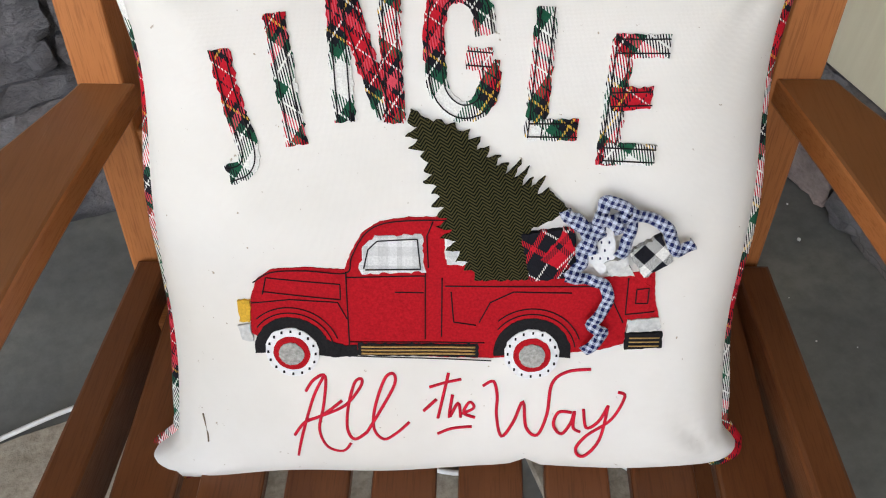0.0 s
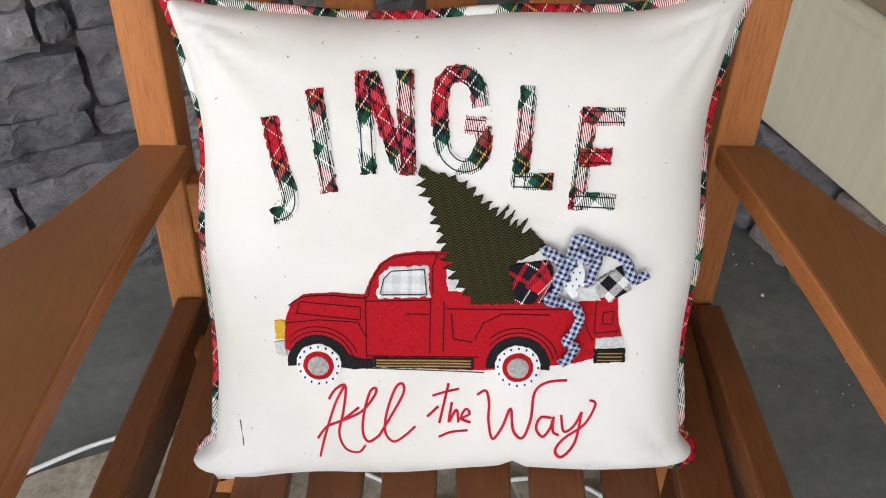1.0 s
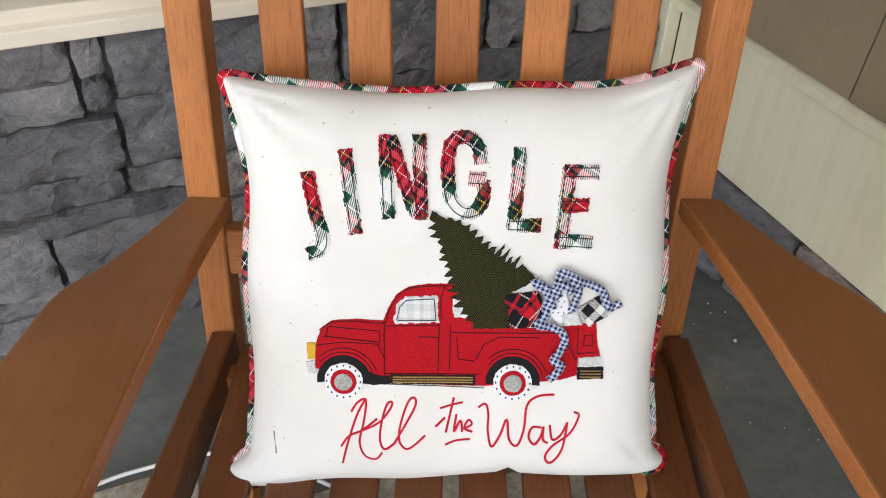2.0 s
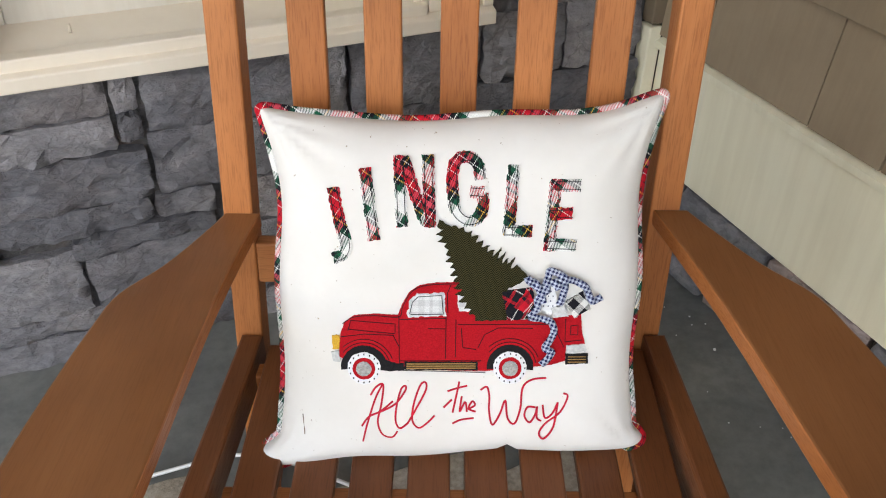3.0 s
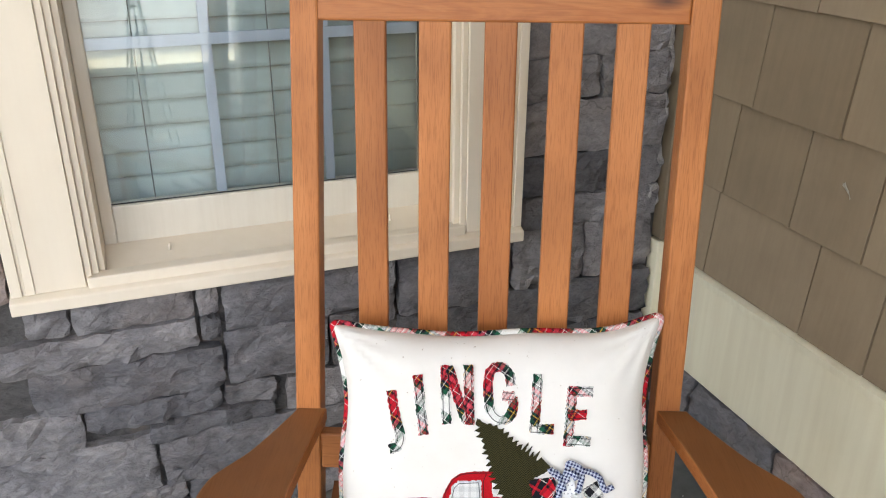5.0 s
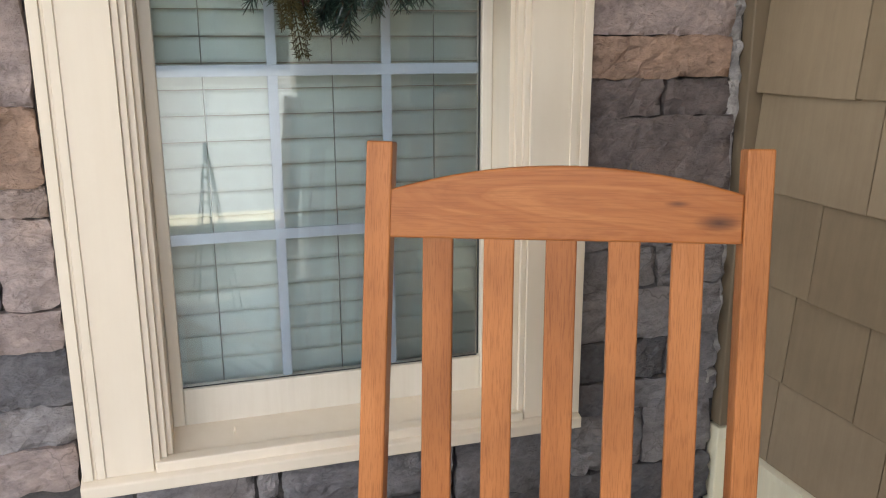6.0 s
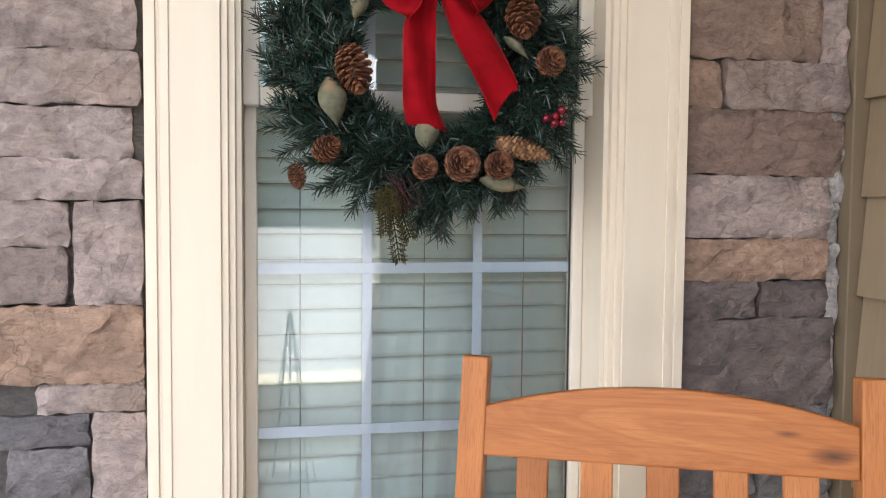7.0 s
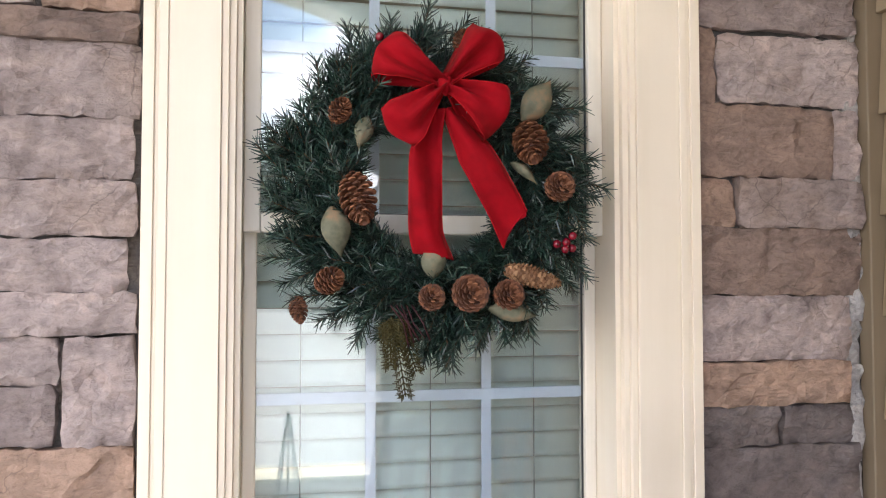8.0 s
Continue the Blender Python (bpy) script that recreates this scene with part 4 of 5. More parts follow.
for cx, cy, seed in ((-104, -94, 20), (58, -91, 30)):
    patch("wheel_arch", ring_shape(cx, cy, 12, 26, -6, 186), black_cloth, 0.0018, 0.0012, truck, "black cloth", 0.0003, seed)
    wheel = patch("wheel", ring_shape(cx, cy, 0, 18.5), white_cloth, 0.0032, 0.0012, truck, "white cloth with black dots", 0.0005, seed + 1)
    patch("wheel_ring", ring_shape(cx, cy, 0, 12.5), felt_red, 0.0045, 0.0010, wheel, "red felt", 0.0002, seed + 2)
    patch("hub", ring_shape(cx, cy, 0, 8.5), hub_cloth, 0.0056, 0.0010, wheel, "silver cloth", 0.0003, seed + 3)
    bm = bmesh.new()
    for i in range(16):
        a = i * math.tau / 16
        x, y = cx + 16.2 * math.cos(a), cy + 16.2 * math.sin(a)
        stitch(bm, [(x - 0.6, y), (x + 0.6, y)], 0.0011, 0.0044, smooth=False)
    part("dots", bm, thread_black, wheel)

bm = bmesh.new()
LINES = [[(-66, -34), (-65, -88)], [(-14, -34), (-14, -82)], [(-66, -38), (-14, -36)], [(-34, -48), (-15, -48)], [(-3, -37), (-3, -80)],
         [(-122, -52), (-119, -40), (-70, -43), (-70, -54), (-122, -50)], [(-130, -59), (-104, -55), (-72, -56), (-66, -68)],
         [(-1, -43), (52, -42), (105, -41), (111, -55), (117, -67)], [(3, -47), (5, -69), (20, -71)], [(22, -69), (29, -54), (44, -46), (82, -46)],
         [(118, -35), (118, -61), (137, -59)], [(124, -43), (132, -42), (132, -53), (124, -53), (124, -43)], [(-65, -85), (26, -84)],
         [(-128, -44), (-115, -36), (-92, -34), (-66, -35), (-62, -24), (-54, -9), (-43, -1), (-25, 2), (0, 3)], [(-75, -95.5), (31, -97.5)],
         [(-9, 2), (-13, -8), (-12, -30)]]
for ln in LINES:
    stitch(bm, ln, 0.00045, 0.0024, smooth=len(ln) > 5)
for cx, cy in ((-104, -94), (58, -91)):
    stitch(bm, ring_shape(cx, cy, 0, 29, 5, 150, 24)[1:], 0.00045, 0.0024, smooth=False)
    stitch(bm, ring_shape(cx, cy, 0, 33, 15, 140, 24)[1:], 0.00045, 0.0024, smooth=False)
stitch(bm, [(-54, -31), (-51, -18), (-45, -12), (-19, -10), (-17, -31), (-53, -32)], 0.00045, 0.0034, smooth=False)
part("seam_thread", bm, thread_black, truck)

# tweed tree: two frayed, saw-toothed sides
rnd = random.Random(77)


def teeth(a, e, count, depth):
    a, e = Vector(a), Vector(e)
    t = (e - a).normalized()
    nrm = Vector((t.y, -t.x))
    out = []
    for i in range(count):
        p0 = a.lerp(e, i / count)
        p1 = a.lerp(e, (i + 0.55 + rnd.uniform(-0.1, 0.1)) / count)
        out += [tuple(p0), tuple(p1 + nrm * depth * rnd.uniform(0.6, 1.2))]
    return out


tree_out = [(-23, 74)] + teeth((-10, 66), (6, 60), 2, -4) + teeth((6, 60), (35, 33), 5, -7) + teeth((35, 33), (60, 16), 5, -13) + [(76, 11), (66, 5), (53, -2), (53, -37), (24, -38)] + teeth((24, -38), (8, -18), 3, -6) + teeth((8, -18), (-21, 70), 12, -8)
patch("tree_applique", tree_out, tweed, 0.0024, 0.0018, None, "olive herringbone tweed tree", 0.0008, 50)

# parcels and ribbons in the truck bed
patch("parcel", [(47, -5), (80, 0), (86, -33), (54, -37)], gift_tartan, 0.0046, 0.0014, None, "black and red tartan cloth", 0.0008, 60)
patch("parcel", [(60, -21), (74, -1), (83, -15), (71, -27)], red_tartan, 0.0062, 0.0012, None, "red tartan cloth", 0.0008, 61)
spot = patch("parcel", [(87, -1), (104, 2), (108, -18), (99, -32), (86, -15)], white_cloth, 0.0052, 0.0014, None, "white cloth with blue dots", 0.0005, 62)
patch("parcel", [(116, -16), (135, -4), (144, -22), (127, -33)], buffalo, 0.0048, 0.0014, None, "black and white checked cloth", 0.0008, 63)
patch("parcel", [(100, -23), (115, -18), (120, -31), (104, -31)], silver_cloth, 0.0068, 0.0012, None, "silver cloth", 0.0008, 64)
navy = plain("navy_thread", (0.015, 0.02, 0.08), 0.7, 600.0, 0.3)
bm = bmesh.new()
for i in range(5):
    for j in range(4):
        x, y = 90 + 5 * i + 2.5 * (j % 2), -3 - 5.5 * j
        if x < 105 and y > -25 + (x - 95) * 0.1:
            stitch(bm, [(x - 0.4, y), (x + 0.4, y)], 0.0009, 0.0068, smooth=False)
part("dots", bm, navy, spot)


def band(path, width, lift, seed, wave=0.003):
    """A loose cloth ribbon: it rises and falls above the pillow between its ends."""
    rnd = random.Random(seed)
    pts = spline(path, 7)
    bm = bmesh.new()
    rows = []
    for i, q in enumerate(pts):
        t = (pts[min(i + 1, len(pts) - 1)] - pts[max(i - 1, 0)]).normalized()
        nrm = Vector((-t.y, t.x)) * width / 2
        hgt = lift + wave * (0.5 + 0.5 * math.sin(i * 0.9 + seed)) * (1 if 0 < i < len(pts) - 1 else 0.2)
        rows.append([on_front((q.x + nrm.x * k) / 1000, (q.y + nrm.y * k) / 1000, hgt + 0.0012 * (1 - k * k)) for k in (-1, -0.4, 0.4, 1)])
    vs = [[bm.verts.new(p) for p in r] for r in rows]
    for a, e in zip(vs, vs[1:]):
        for j in range(3):
            f = bm.faces.new((a[j], a[j + 1], e[j + 1], e[j]))
            f.smooth = True
    thicken(bm, 0.0006)
    return part("ribbon", bm, gingham, pillow, "blue gingham ribbon")


for i, (path, lift) in enumerate((([(99, 3), (86, 2), (76, 8), (73, 13)], 0.008), ([(94, 4), (96, 14), (99, 21), (115, 12), (102, 7)], 0.010), ([(102, 7), (119, 11), (136, 3), (144, -13), (154, -8)], 0.008), ([(98, 0), (86, -10), (85, -23), (76, -32)], 0.0085), ([(76, -32), (88, -33), (101, -37), (104, -51), (95, -66), (103, -72), (91, -86)], 0.0075), ([(115, 7), (113, -7), (109, -18)], 0.0078), ([(75, 10), (83, 6), (89, -6), (92, -16)], 0.0088), ([(90, 10), (104, 6), (108, 0)], 0.012))):
    band(path, 8.0, lift, i)

# embroidered script
SCRIPT = {
    "All": [[(-106, -186), (-101, -164), (-92, -132), (-84, -114)], [(-97, -127), (-91, -117), (-83, -114), (-85, -138), (-89, -160), (-84, -176), (-73, -180), (-67, -172)], [(-107, -166), (-99, -154), (-86, -147), (-72, -134)],
            [(-87, -148), (-70, -138), (-59, -122), (-58, -115), (-63, -119), (-68, -140), (-69, -159), (-64, -168), (-55, -161)], [(-55, -161), (-45, -141), (-35, -119), (-36, -110), (-42, -115), (-49, -139), (-50, -158), (-43, -167), (-34, -161), (-25, -151)]],
    "the": [[(-11, -121), (0, -117), (11, -114)], [(2, -109), (0, -120), (-5, -147)], [(5, -127), (3, -146), (9, -134), (11, -146)], [(12, -143), (20, -138), (17, -133), (13, -142), (21, -146)], [(-5, -161), (5, -156), (19, -154)], [(-15, -141), (-6, -131)]],
    "Way": [[(26, -119), (33, -115), (36, -127), (36, -144), (40, -162), (48, -149), (54, -131), (57, -153), (65, -160), (71, -141), (73, -115), (83, -105), (99, -103)], [(88, -139), (79, -139), (76, -150), (82, -158), (88, -148), (90, -138), (90, -152), (95, -156)], [(96, -136), (99, -152), (107, -147), (113, -133)], [(113, -133), (109, -163), (99, -179), (93, -172), (100, -159), (116, -145), (124, -126), (119, -122)]],
}
for key, strokes in SCRIPT.items():
    bm = bmesh.new()
    for st in strokes:
        stitch(bm, [(u, -145 + 0.95 * (v + 147)) for u, v in st], 0.0012, 0.0003)
    part("embroidery", bm, thread_red, pillow, "red embroidered script word " + key)

# tartan piping round the seam
loop = []
for a, e in (((-1, -1), (1, -1)), ((1, -1), (1, 1)), ((1, 1), (-1, 1)), ((-1, 1), (-1, -1))):
    for i in range(36):
        f = math.sin((i / 36 - 0.5) * math.pi) * 0.5 + 0.5
        tt = a[1] + (e[1] - a[1]) * f
        x, y = seam(a[0] + (e[0] - a[0]) * f, tt)
        loop.append((x * 1.006, y * (1.006 if tt > -0.9 or abs(x) > 0.2 else 0.985), 0.003 * math.sin(i * 0.8) + forward(tt)))
part("piping", tube(loop, 0.0052, 9, True), tartan_bias, pillow, "tartan piping")

# a dark slub thread low on the cover, and the white maker's tag under the seam
bm = bmesh.new()
stitch(bm, [(-175, -153), (-174, -165), (-173, -177)], 0.0006, 0.0004)
part("slub", bm, plain("slub_thread", (0.2, 0.15, 0.1), 0.9, 500.0, 0.3), pillow, "dark slub in the weave")
part("tag", box(-0.205, -0.190, -0.219, -0.210, -0.001, 0.003, 0.0004), white_cloth, pillow, "small white maker's tag")

# ---- wreath on the window ----
WREATH = pose(0.038, 0.965, 1.75)         # ring in the x-z plane, front towards -y
wreath = empty("wreath", WREATH, "green artificial pine wreath with red bow hanging on window", "wreath")
needle_green, n, l, b = material("pine_needles", 0.32, 0.0, 0.6)
geo = n.new("ShaderNodeNewGeometry")
# palest stop paints grey-green highlights onto a scattered few needles
c = ramp(n, l, geo.outputs["Random Per Island"], [(0.0, (0.004, 0.015, 0.011)), (0.5, (0.01, 0.033, 0.024)), (0.82, (0.026, 0.066, 0.047)), (1.0, (0.12, 0.175, 0.14))]).outputs["Color"]
l.new(c, b.inputs["Base Color"])
twig_brown = plain("twig", (0.09, 0.045, 0.022), 0.8, 200.0, 0.3)


def add_needle(bm, p, d, length, width):
    side = d.cross(Vector((random_dir.uniform(-1, 1), random_dir.uniform(-1, 1), random_dir.uniform(-1, 1)))).normalized() * width
    other = d.cross(side).normalized() * width * 0.7
    base = [side, -side * 0.5 + other, -side * 0.5 - other]
    lo = [bm.verts.new(p + v) for v in base]
    hi = [bm.verts.new(p + d * length + v * 0.45) for v in base]
    for i in range(3):
        bm.faces.new((lo[i], lo[(i + 1) % 3], hi[(i + 1) % 3], hi[i]))
    bm.faces.new(hi)


random_dir = random.Random(11)
bm, wires = bmesh.new(), bmesh.new()
TIPS = 820
for k in range(TIPS):
    a = k * math.tau / TIPS * 7 + random_dir.uniform(-0.06, 0.06)
    ring = random_dir.uniform(0.138, 0.252)
    radial = Vector((math.cos(a), 0, math.sin(a)))
    tang = Vector((-math.sin(a), 0, math.cos(a)))
    p = radial * ring * 1.03 + Vector((0.010, 0, -0.010)) + Vector((0, random_dir.uniform(-0.045, 0.02), 0))
    out = random_dir.uniform(-0.7, 1.1) * (1.0 if ring > 0.17 else -0.4)
    d = (tang * random_dir.uniform(-0.9, -0.15) + radial * out + Vector((0, random_dir.uniform(-0.75, 0.05), 0))).normalized()
    length = random_dir.uniform(0.045, 0.076) * (0.75 if out < 0 else 1.0)
    bend = Vector((0, -0.012, -0.006)) * random_dir.uniform(0, 1)
    join(wires, tube([p, p + d * length * 0.5 + bend * 0.3, p + d * length + bend], 0.0011, 4))
    for i in range(36):
        f = i / 35
        q = p + d * length * f + bend * f * f
        ax = d.orthogonal().normalized()
        ax.rotate(Matrix.Rotation(i * 2.4 + k, 3, d))
        nd = (d * random_dir.uniform(0.9, 1.5) + ax).normalized()
        add_needle(bm, q, nd, random_dir.uniform(0.026, 0.038) * (1 - 0.25 * f), random_dir.uniform(0.0013, 0.0019))
tagged(part("needles", bm, needle_green, wreath), "", "", "", "stuff")
tagged(part("wire", wires, twig_brown, wreath), "", "", "", "stuff")
core = []
for i in range(48):
    a = i * math.tau / 48
    core.append((0.2 * math.cos(a), 0.012, 0.2 * math.sin(a)))
core_dark = plain("wreath_core", (0.012, 0.03, 0.022), 0.9, 90.0, 0.4)
part("frame", tube(core, 0.026, 8, True), core_dark, wreath, "dark wire frame wound with green")

# pine cones: overlapping woody scales on a spiral
cone_brown, n, l, b = material("cone_scales", 0.65)
geo = n.new("ShaderNodeNewGeometry")
t1 = noise_tex(n, l, 160.0, 3.0)
c = ramp(n, l, geo.outputs["Random Per Island"], [(0.0, (0.05, 0.017, 0.009)), (0.5, (0.145, 0.052, 0.024)), (1.0, (0.29, 0.12, 0.058))]).outputs["Color"]
c = mix(n, l, 0.5, c, ramp(n, l, t1.outputs["Fac"], [(0.3, (0.6, 0.6, 0.6)), (0.7, (1.2, 1.2, 1.2))]).outputs["Color"], "MULTIPLY")
l.new(c, b.inputs["Base Color"])
tan_cone, n, l, b = material("tan_cone_scales", 0.65)
geo = n.new("ShaderNodeNewGeometry")
c = ramp(n, l, geo.outputs["Random Per Island"], [(0.0, (0.1, 0.045, 0.018)), (0.5, (0.21, 0.1, 0.045)), (1.0, (0.36, 0.2, 0.1))]).outputs["Color"]
l.new(c, b.inputs["Base Color"])


def pine_cone(x, z, radius, length, tilt, turn, mat, y=-0.085, open_=1.0):
    """A cone whose axis starts towards the viewer (-y), then is tilted down and turned in the picture plane."""
    bm = bmesh.new()
    tight = open_ < 0.3                               # a closed, cigar-shaped cone
    count = 150 if tight else 96
    core_r = 0.72 if tight else 0.42
    bmesh.ops.create_uvsphere(bm, u_segments=10, v_segments=8, radius=1.0)
    for v in bm.verts:
        v.co = Vector((v.co.x * radius * core_r, v.co.y * radius * core_r, (v.co.z * 0.45 + 0.47) * length))
    for i in range(count):
        f = (i + 0.5) / count
        a = i * 2.39996
        prof = math.sin(math.pi * min(1.0, 0.12 + f * 0.86)) ** 0.65
        r0, r1 = radius * (0.62 if tight else 0.4) * prof, radius * ((0.78 if tight else 0.55) + 0.45 * open_) * prof
        zz = length * f
        lift = min(length, 2.0 * radius) * (0.1 if tight else 0.04 + 0.2 * f)
        w = radius * (0.26 if tight else 0.2) * (0.5 + 0.5 * prof)
        ca, sa = math.cos(a), math.sin(a)
        rd, tg = Vector((ca, sa, 0)), Vector((-sa, ca, 0))
        base = rd * r0 + Vector((0, 0, zz))
        tip = rd * r1 + Vector((0, 0, zz + lift))
        th = Vector((0, 0, radius * 0.08))
        pts = [base - tg * w * 0.5, base + tg * w * 0.5, tip + tg * w, tip + rd * w * 0.5, tip - tg * w]
        lo = [bm.verts.new(p - th * 0.5) for p in pts]
        hi = [bm.verts.new(p + th * 0.5) for p in pts]
        bm.faces.new(hi)
        bm.faces.new(lo[::-1])
        for j in range(5):
            bm.faces.new((lo[j], lo[(j + 1) % 5], hi[(j + 1) % 5], hi[j]))
    bmesh.ops.recalc_face_normals(bm, faces=bm.faces[:])
    m = pose(x, y, z) @ pose(0, 0, 0, 0, turn, 0) @ pose(0, 0, 0, 90 - tilt, 0, 0) @ pose(0, 0, -length / 2)
    return part("pine_cone", bm, mat, wreath, m=m)


for x, z, r, ln, tilt, turn, mat in (
        (-0.134, -0.034, 0.033, 0.085, 55, 170, cone_brown),
        (0.057, -0.196, 0.034, 0.05, 5, 0, cone_brown),
        (0.124, -0.199, 0.028, 0.045, 10, 20, cone_brown),
        (-0.009, -0.203, 0.024, 0.04, 15, -10, cone_brown),
        (-0.181, -0.175, 0.023, 0.05, 35, 60, cone_brown),
        (-0.229, -0.219, 0.016, 0.04, 60, 170, cone_brown),
        (0.166, -0.167, 0.021, 0.1, 88, 105, tan_cone),
        (0.217, -0.012, 0.028, 0.045, 10, 0, cone_brown),
        (0.164, 0.068, 0.033, 0.075, 50, 185, cone_brown),
        (-0.164, 0.104, 0.02, 0.045, 30, 30, cone_brown),
        (0.043, 0.232, 0.017, 0.04, 30, 0, cone_brown),
):
    pine_cone(x, z, r, ln, tilt, turn, mat, -0.088, 0.1 if mat == tan_cone else 0.75)

BERRIES = [(0.212, -0.111), (0.228, -0.108), (0.238, -0.097), (0.24, -0.118), (0.226, -0.12), (-0.099, 0.231)]
LEAVES = [((-0.177, -0.052), (-0.159, -0.136), 0.034), ((-0.117, 0.101), (-0.132, 0.042), 0.022), ((0.153, 0.102), (0.205, 0.177), 0.036), ((-0.004, -0.172), (-0.008, -0.106), 0.03), ((0.092, -0.221), (0.179, -0.235), 0.024), ((0.133, 0.031), (0.18, -0.007), 0.014)]
KNOT = (0.006, 0.151)
SPRAY = [(-0.076, -0.234), (-0.066, -0.282), (-0.052, -0.367)]
TAIL_A = [(-0.002, 0.115), (-0.019, 0.048), (-0.021, -0.027), (-0.019, -0.093), (0.005, -0.135)]
TAIL_B = [(0.017, 0.116), (0.056, 0.051), (0.091, -0.006), (0.12, -0.053), (0.128, -0.106)]
berry_red = plain("berry", (0.17, 0.004, 0.014), 0.25, 100.0, 0.2)
for i, (x, z) in enumerate(BERRIES):
    bm = bmesh.new()
    bmesh.ops.create_uvsphere(bm, u_segments=12, v_segments=8, radius=0.0075)
    for f in bm.faces:
        f.smooth = True
    part("berry", bm, berry_red, wreath, "glossy red berry", m=pose(x, -0.088 - 0.004 * (i % 3), z))

leaf_green, n, l, b = material("dried_leaf", 0.75)
t1 = noise_tex(n, l, 30.0, 5.0, 0.6)
c = ramp(n, l, t1.outputs["Fac"], [(0.3, (0.07, 0.075, 0.045)), (0.5, (0.14, 0.14, 0.09)), (0.66, (0.25, 0.16, 0.09))]).outputs["Color"]
l.new(c, b.inputs["Base Color"])
bump(n, l, b, t1.outputs["Fac"], 0.4, 0.002)
for i, ((x0, z0), (x1, z1), half) in enumerate(LEAVES):
    bm = bmesh.new()
    d = Vector((x1 - x0, 0, z1 - z0))
    e = Vector((-d.z, 0, d.x)).normalized()
    rows = []
    for k in range(11):
        f = k / 10
        wid = 0.72 * half * math.sin(math.pi * min(0.992, 0.06 + 0.94 * f ** 0.9)) ** 1.15
        mid = Vector((x0, -0.082, z0)) + d * f + Vector((0, -0.012 * math.sin(f * 3), 0))
        rows.append([bm.verts.new(mid + e * wid * s + Vector((0, 0.006 * abs(s) - 0.004 * math.sin(4 * f + s), 0))) for s in (-1, -0.5, 0, 0.5, 1)])
    for a, q in zip(rows, rows[1:]):
        for j in range(4):
            bm.faces.new((a[j], a[j + 1], q[j + 1], q[j])).smooth = True
    thicken(bm, 0.0008)
    part("leaf", bm, leaf_green, wreath, "dried grey-green leaf")

# dried spray at the foot of the wreath
spray_brown = plain("dried_spray", (0.045, 0.038, 0.014), 0.8, 150.0, 0.3)
bm = bmesh.new()
rnd = random.Random(3)
for dx, reach, y in ((0.0, 1.0, -0.085), (-0.012, 0.62, -0.08), (0.010, 0.7, -0.078)):
    stem = spline([(x + dx * i, y, SPRAY[0][1] + (z - SPRAY[0][1]) * reach) for i, (x, z) in enumerate(SPRAY)], 9)
    join(bm, tube(stem, 0.0011, 5))
    for i, p in enumerate(stem[2:-1]):
        f = i / (len(stem) - 3)
        along = (stem[i + 3] - stem[i + 1]).normalized()
        for side in (-1, 1):
            d = (along * 0.8 + Vector((-along.z, rnd.uniform(-0.25, 0.1), along.x)) * side).normalized()
            ln = (0.020 * (1 - 0.6 * f) + 0.004) * rnd.uniform(0.8, 1.15)
            join(bm, tube([p, p + d * ln], 0.0013, 4))
            for q in (0.35, 0.6, 0.85):
                for s2 in (-1, 1):
                    d2 = (d * 0.9 + Vector((-d.z, 0, d.x)) * s2 * 0.8).normalized()
                    join(bm, tube([p + d * ln * q, p + d * ln * q + d2 * 0.0075], 0.0012, 4, taper=(1.0, 0.6)))
part("dried_spray", bm, spray_brown, wreath, "dried brown cedar spray")
plum = plain("plum_twig", (0.05, 0.014, 0.018), 0.5, 150.0, 0.3)
for k in range(5):
    x = -0.062 + 0.009 * k
    part("dark_twig", tube([(x - 0.015, -0.08, -0.215), (x + rnd.uniform(-0.01, 0.01), -0.092, -0.245), (x + 0.014, -0.09, -0.268 - rnd.uniform(0, 0.02))], 0.0013, 5), plum, wreath, "dark plum-red twig")

# velvet bow
velvet, n, l, b = material("red_velvet", 0.85, 0.0, 0.15)
t1 = noise_tex(n, l, 14.0, 4.0, 0.6)
t2 = noise_tex(n, l, 500.0, 2.0)
c = ramp(n, l, t1.outputs["Fac"], [(0.3, (0.20, 0.0008, 0.0045)), (0.7, (0.34, 0.0018, 0.008))]).outputs["Color"]
l.new(c, b.inputs["Base Color"])
b.inputs["Sheen Weight"].default_value = 0.06
b.inputs["Sheen Tint"].default_value = (1.0, 0.25, 0.2, 1)
bump(n, l, b, t2.outputs["Fac"], 0.25, 0.0006)
velvet_hem = plain("velvet_hem", (0.43, 0.008, 0.012), 0.7, 400.0, 0.2)
KX, KZ = KNOT
bow = part("bow", bmesh.new(), velvet, wreath, "red velvet bow")


def ribbon_sheet(rows, name):
    bm = bmesh.new()
    vs = [[bm.verts.new(p) for p in r] for r in rows]
    for a, q in zip(vs, vs[1:]):
        for j in range(len(a) - 1):
            bm.faces.new((a[j], a[j + 1], q[j + 1], q[j])).smooth = True
    thicken(bm, 0.0014)
    ob = part(name, bm, velvet, bow)
    hem = bmesh.new()
    for j in (0, -1):
        join(hem, tube([r[j] for r in rows], 0.0008, 5), smooth=True)
    part("hem", hem, velvet_hem, ob, "lighter stitched edge")
    return ob


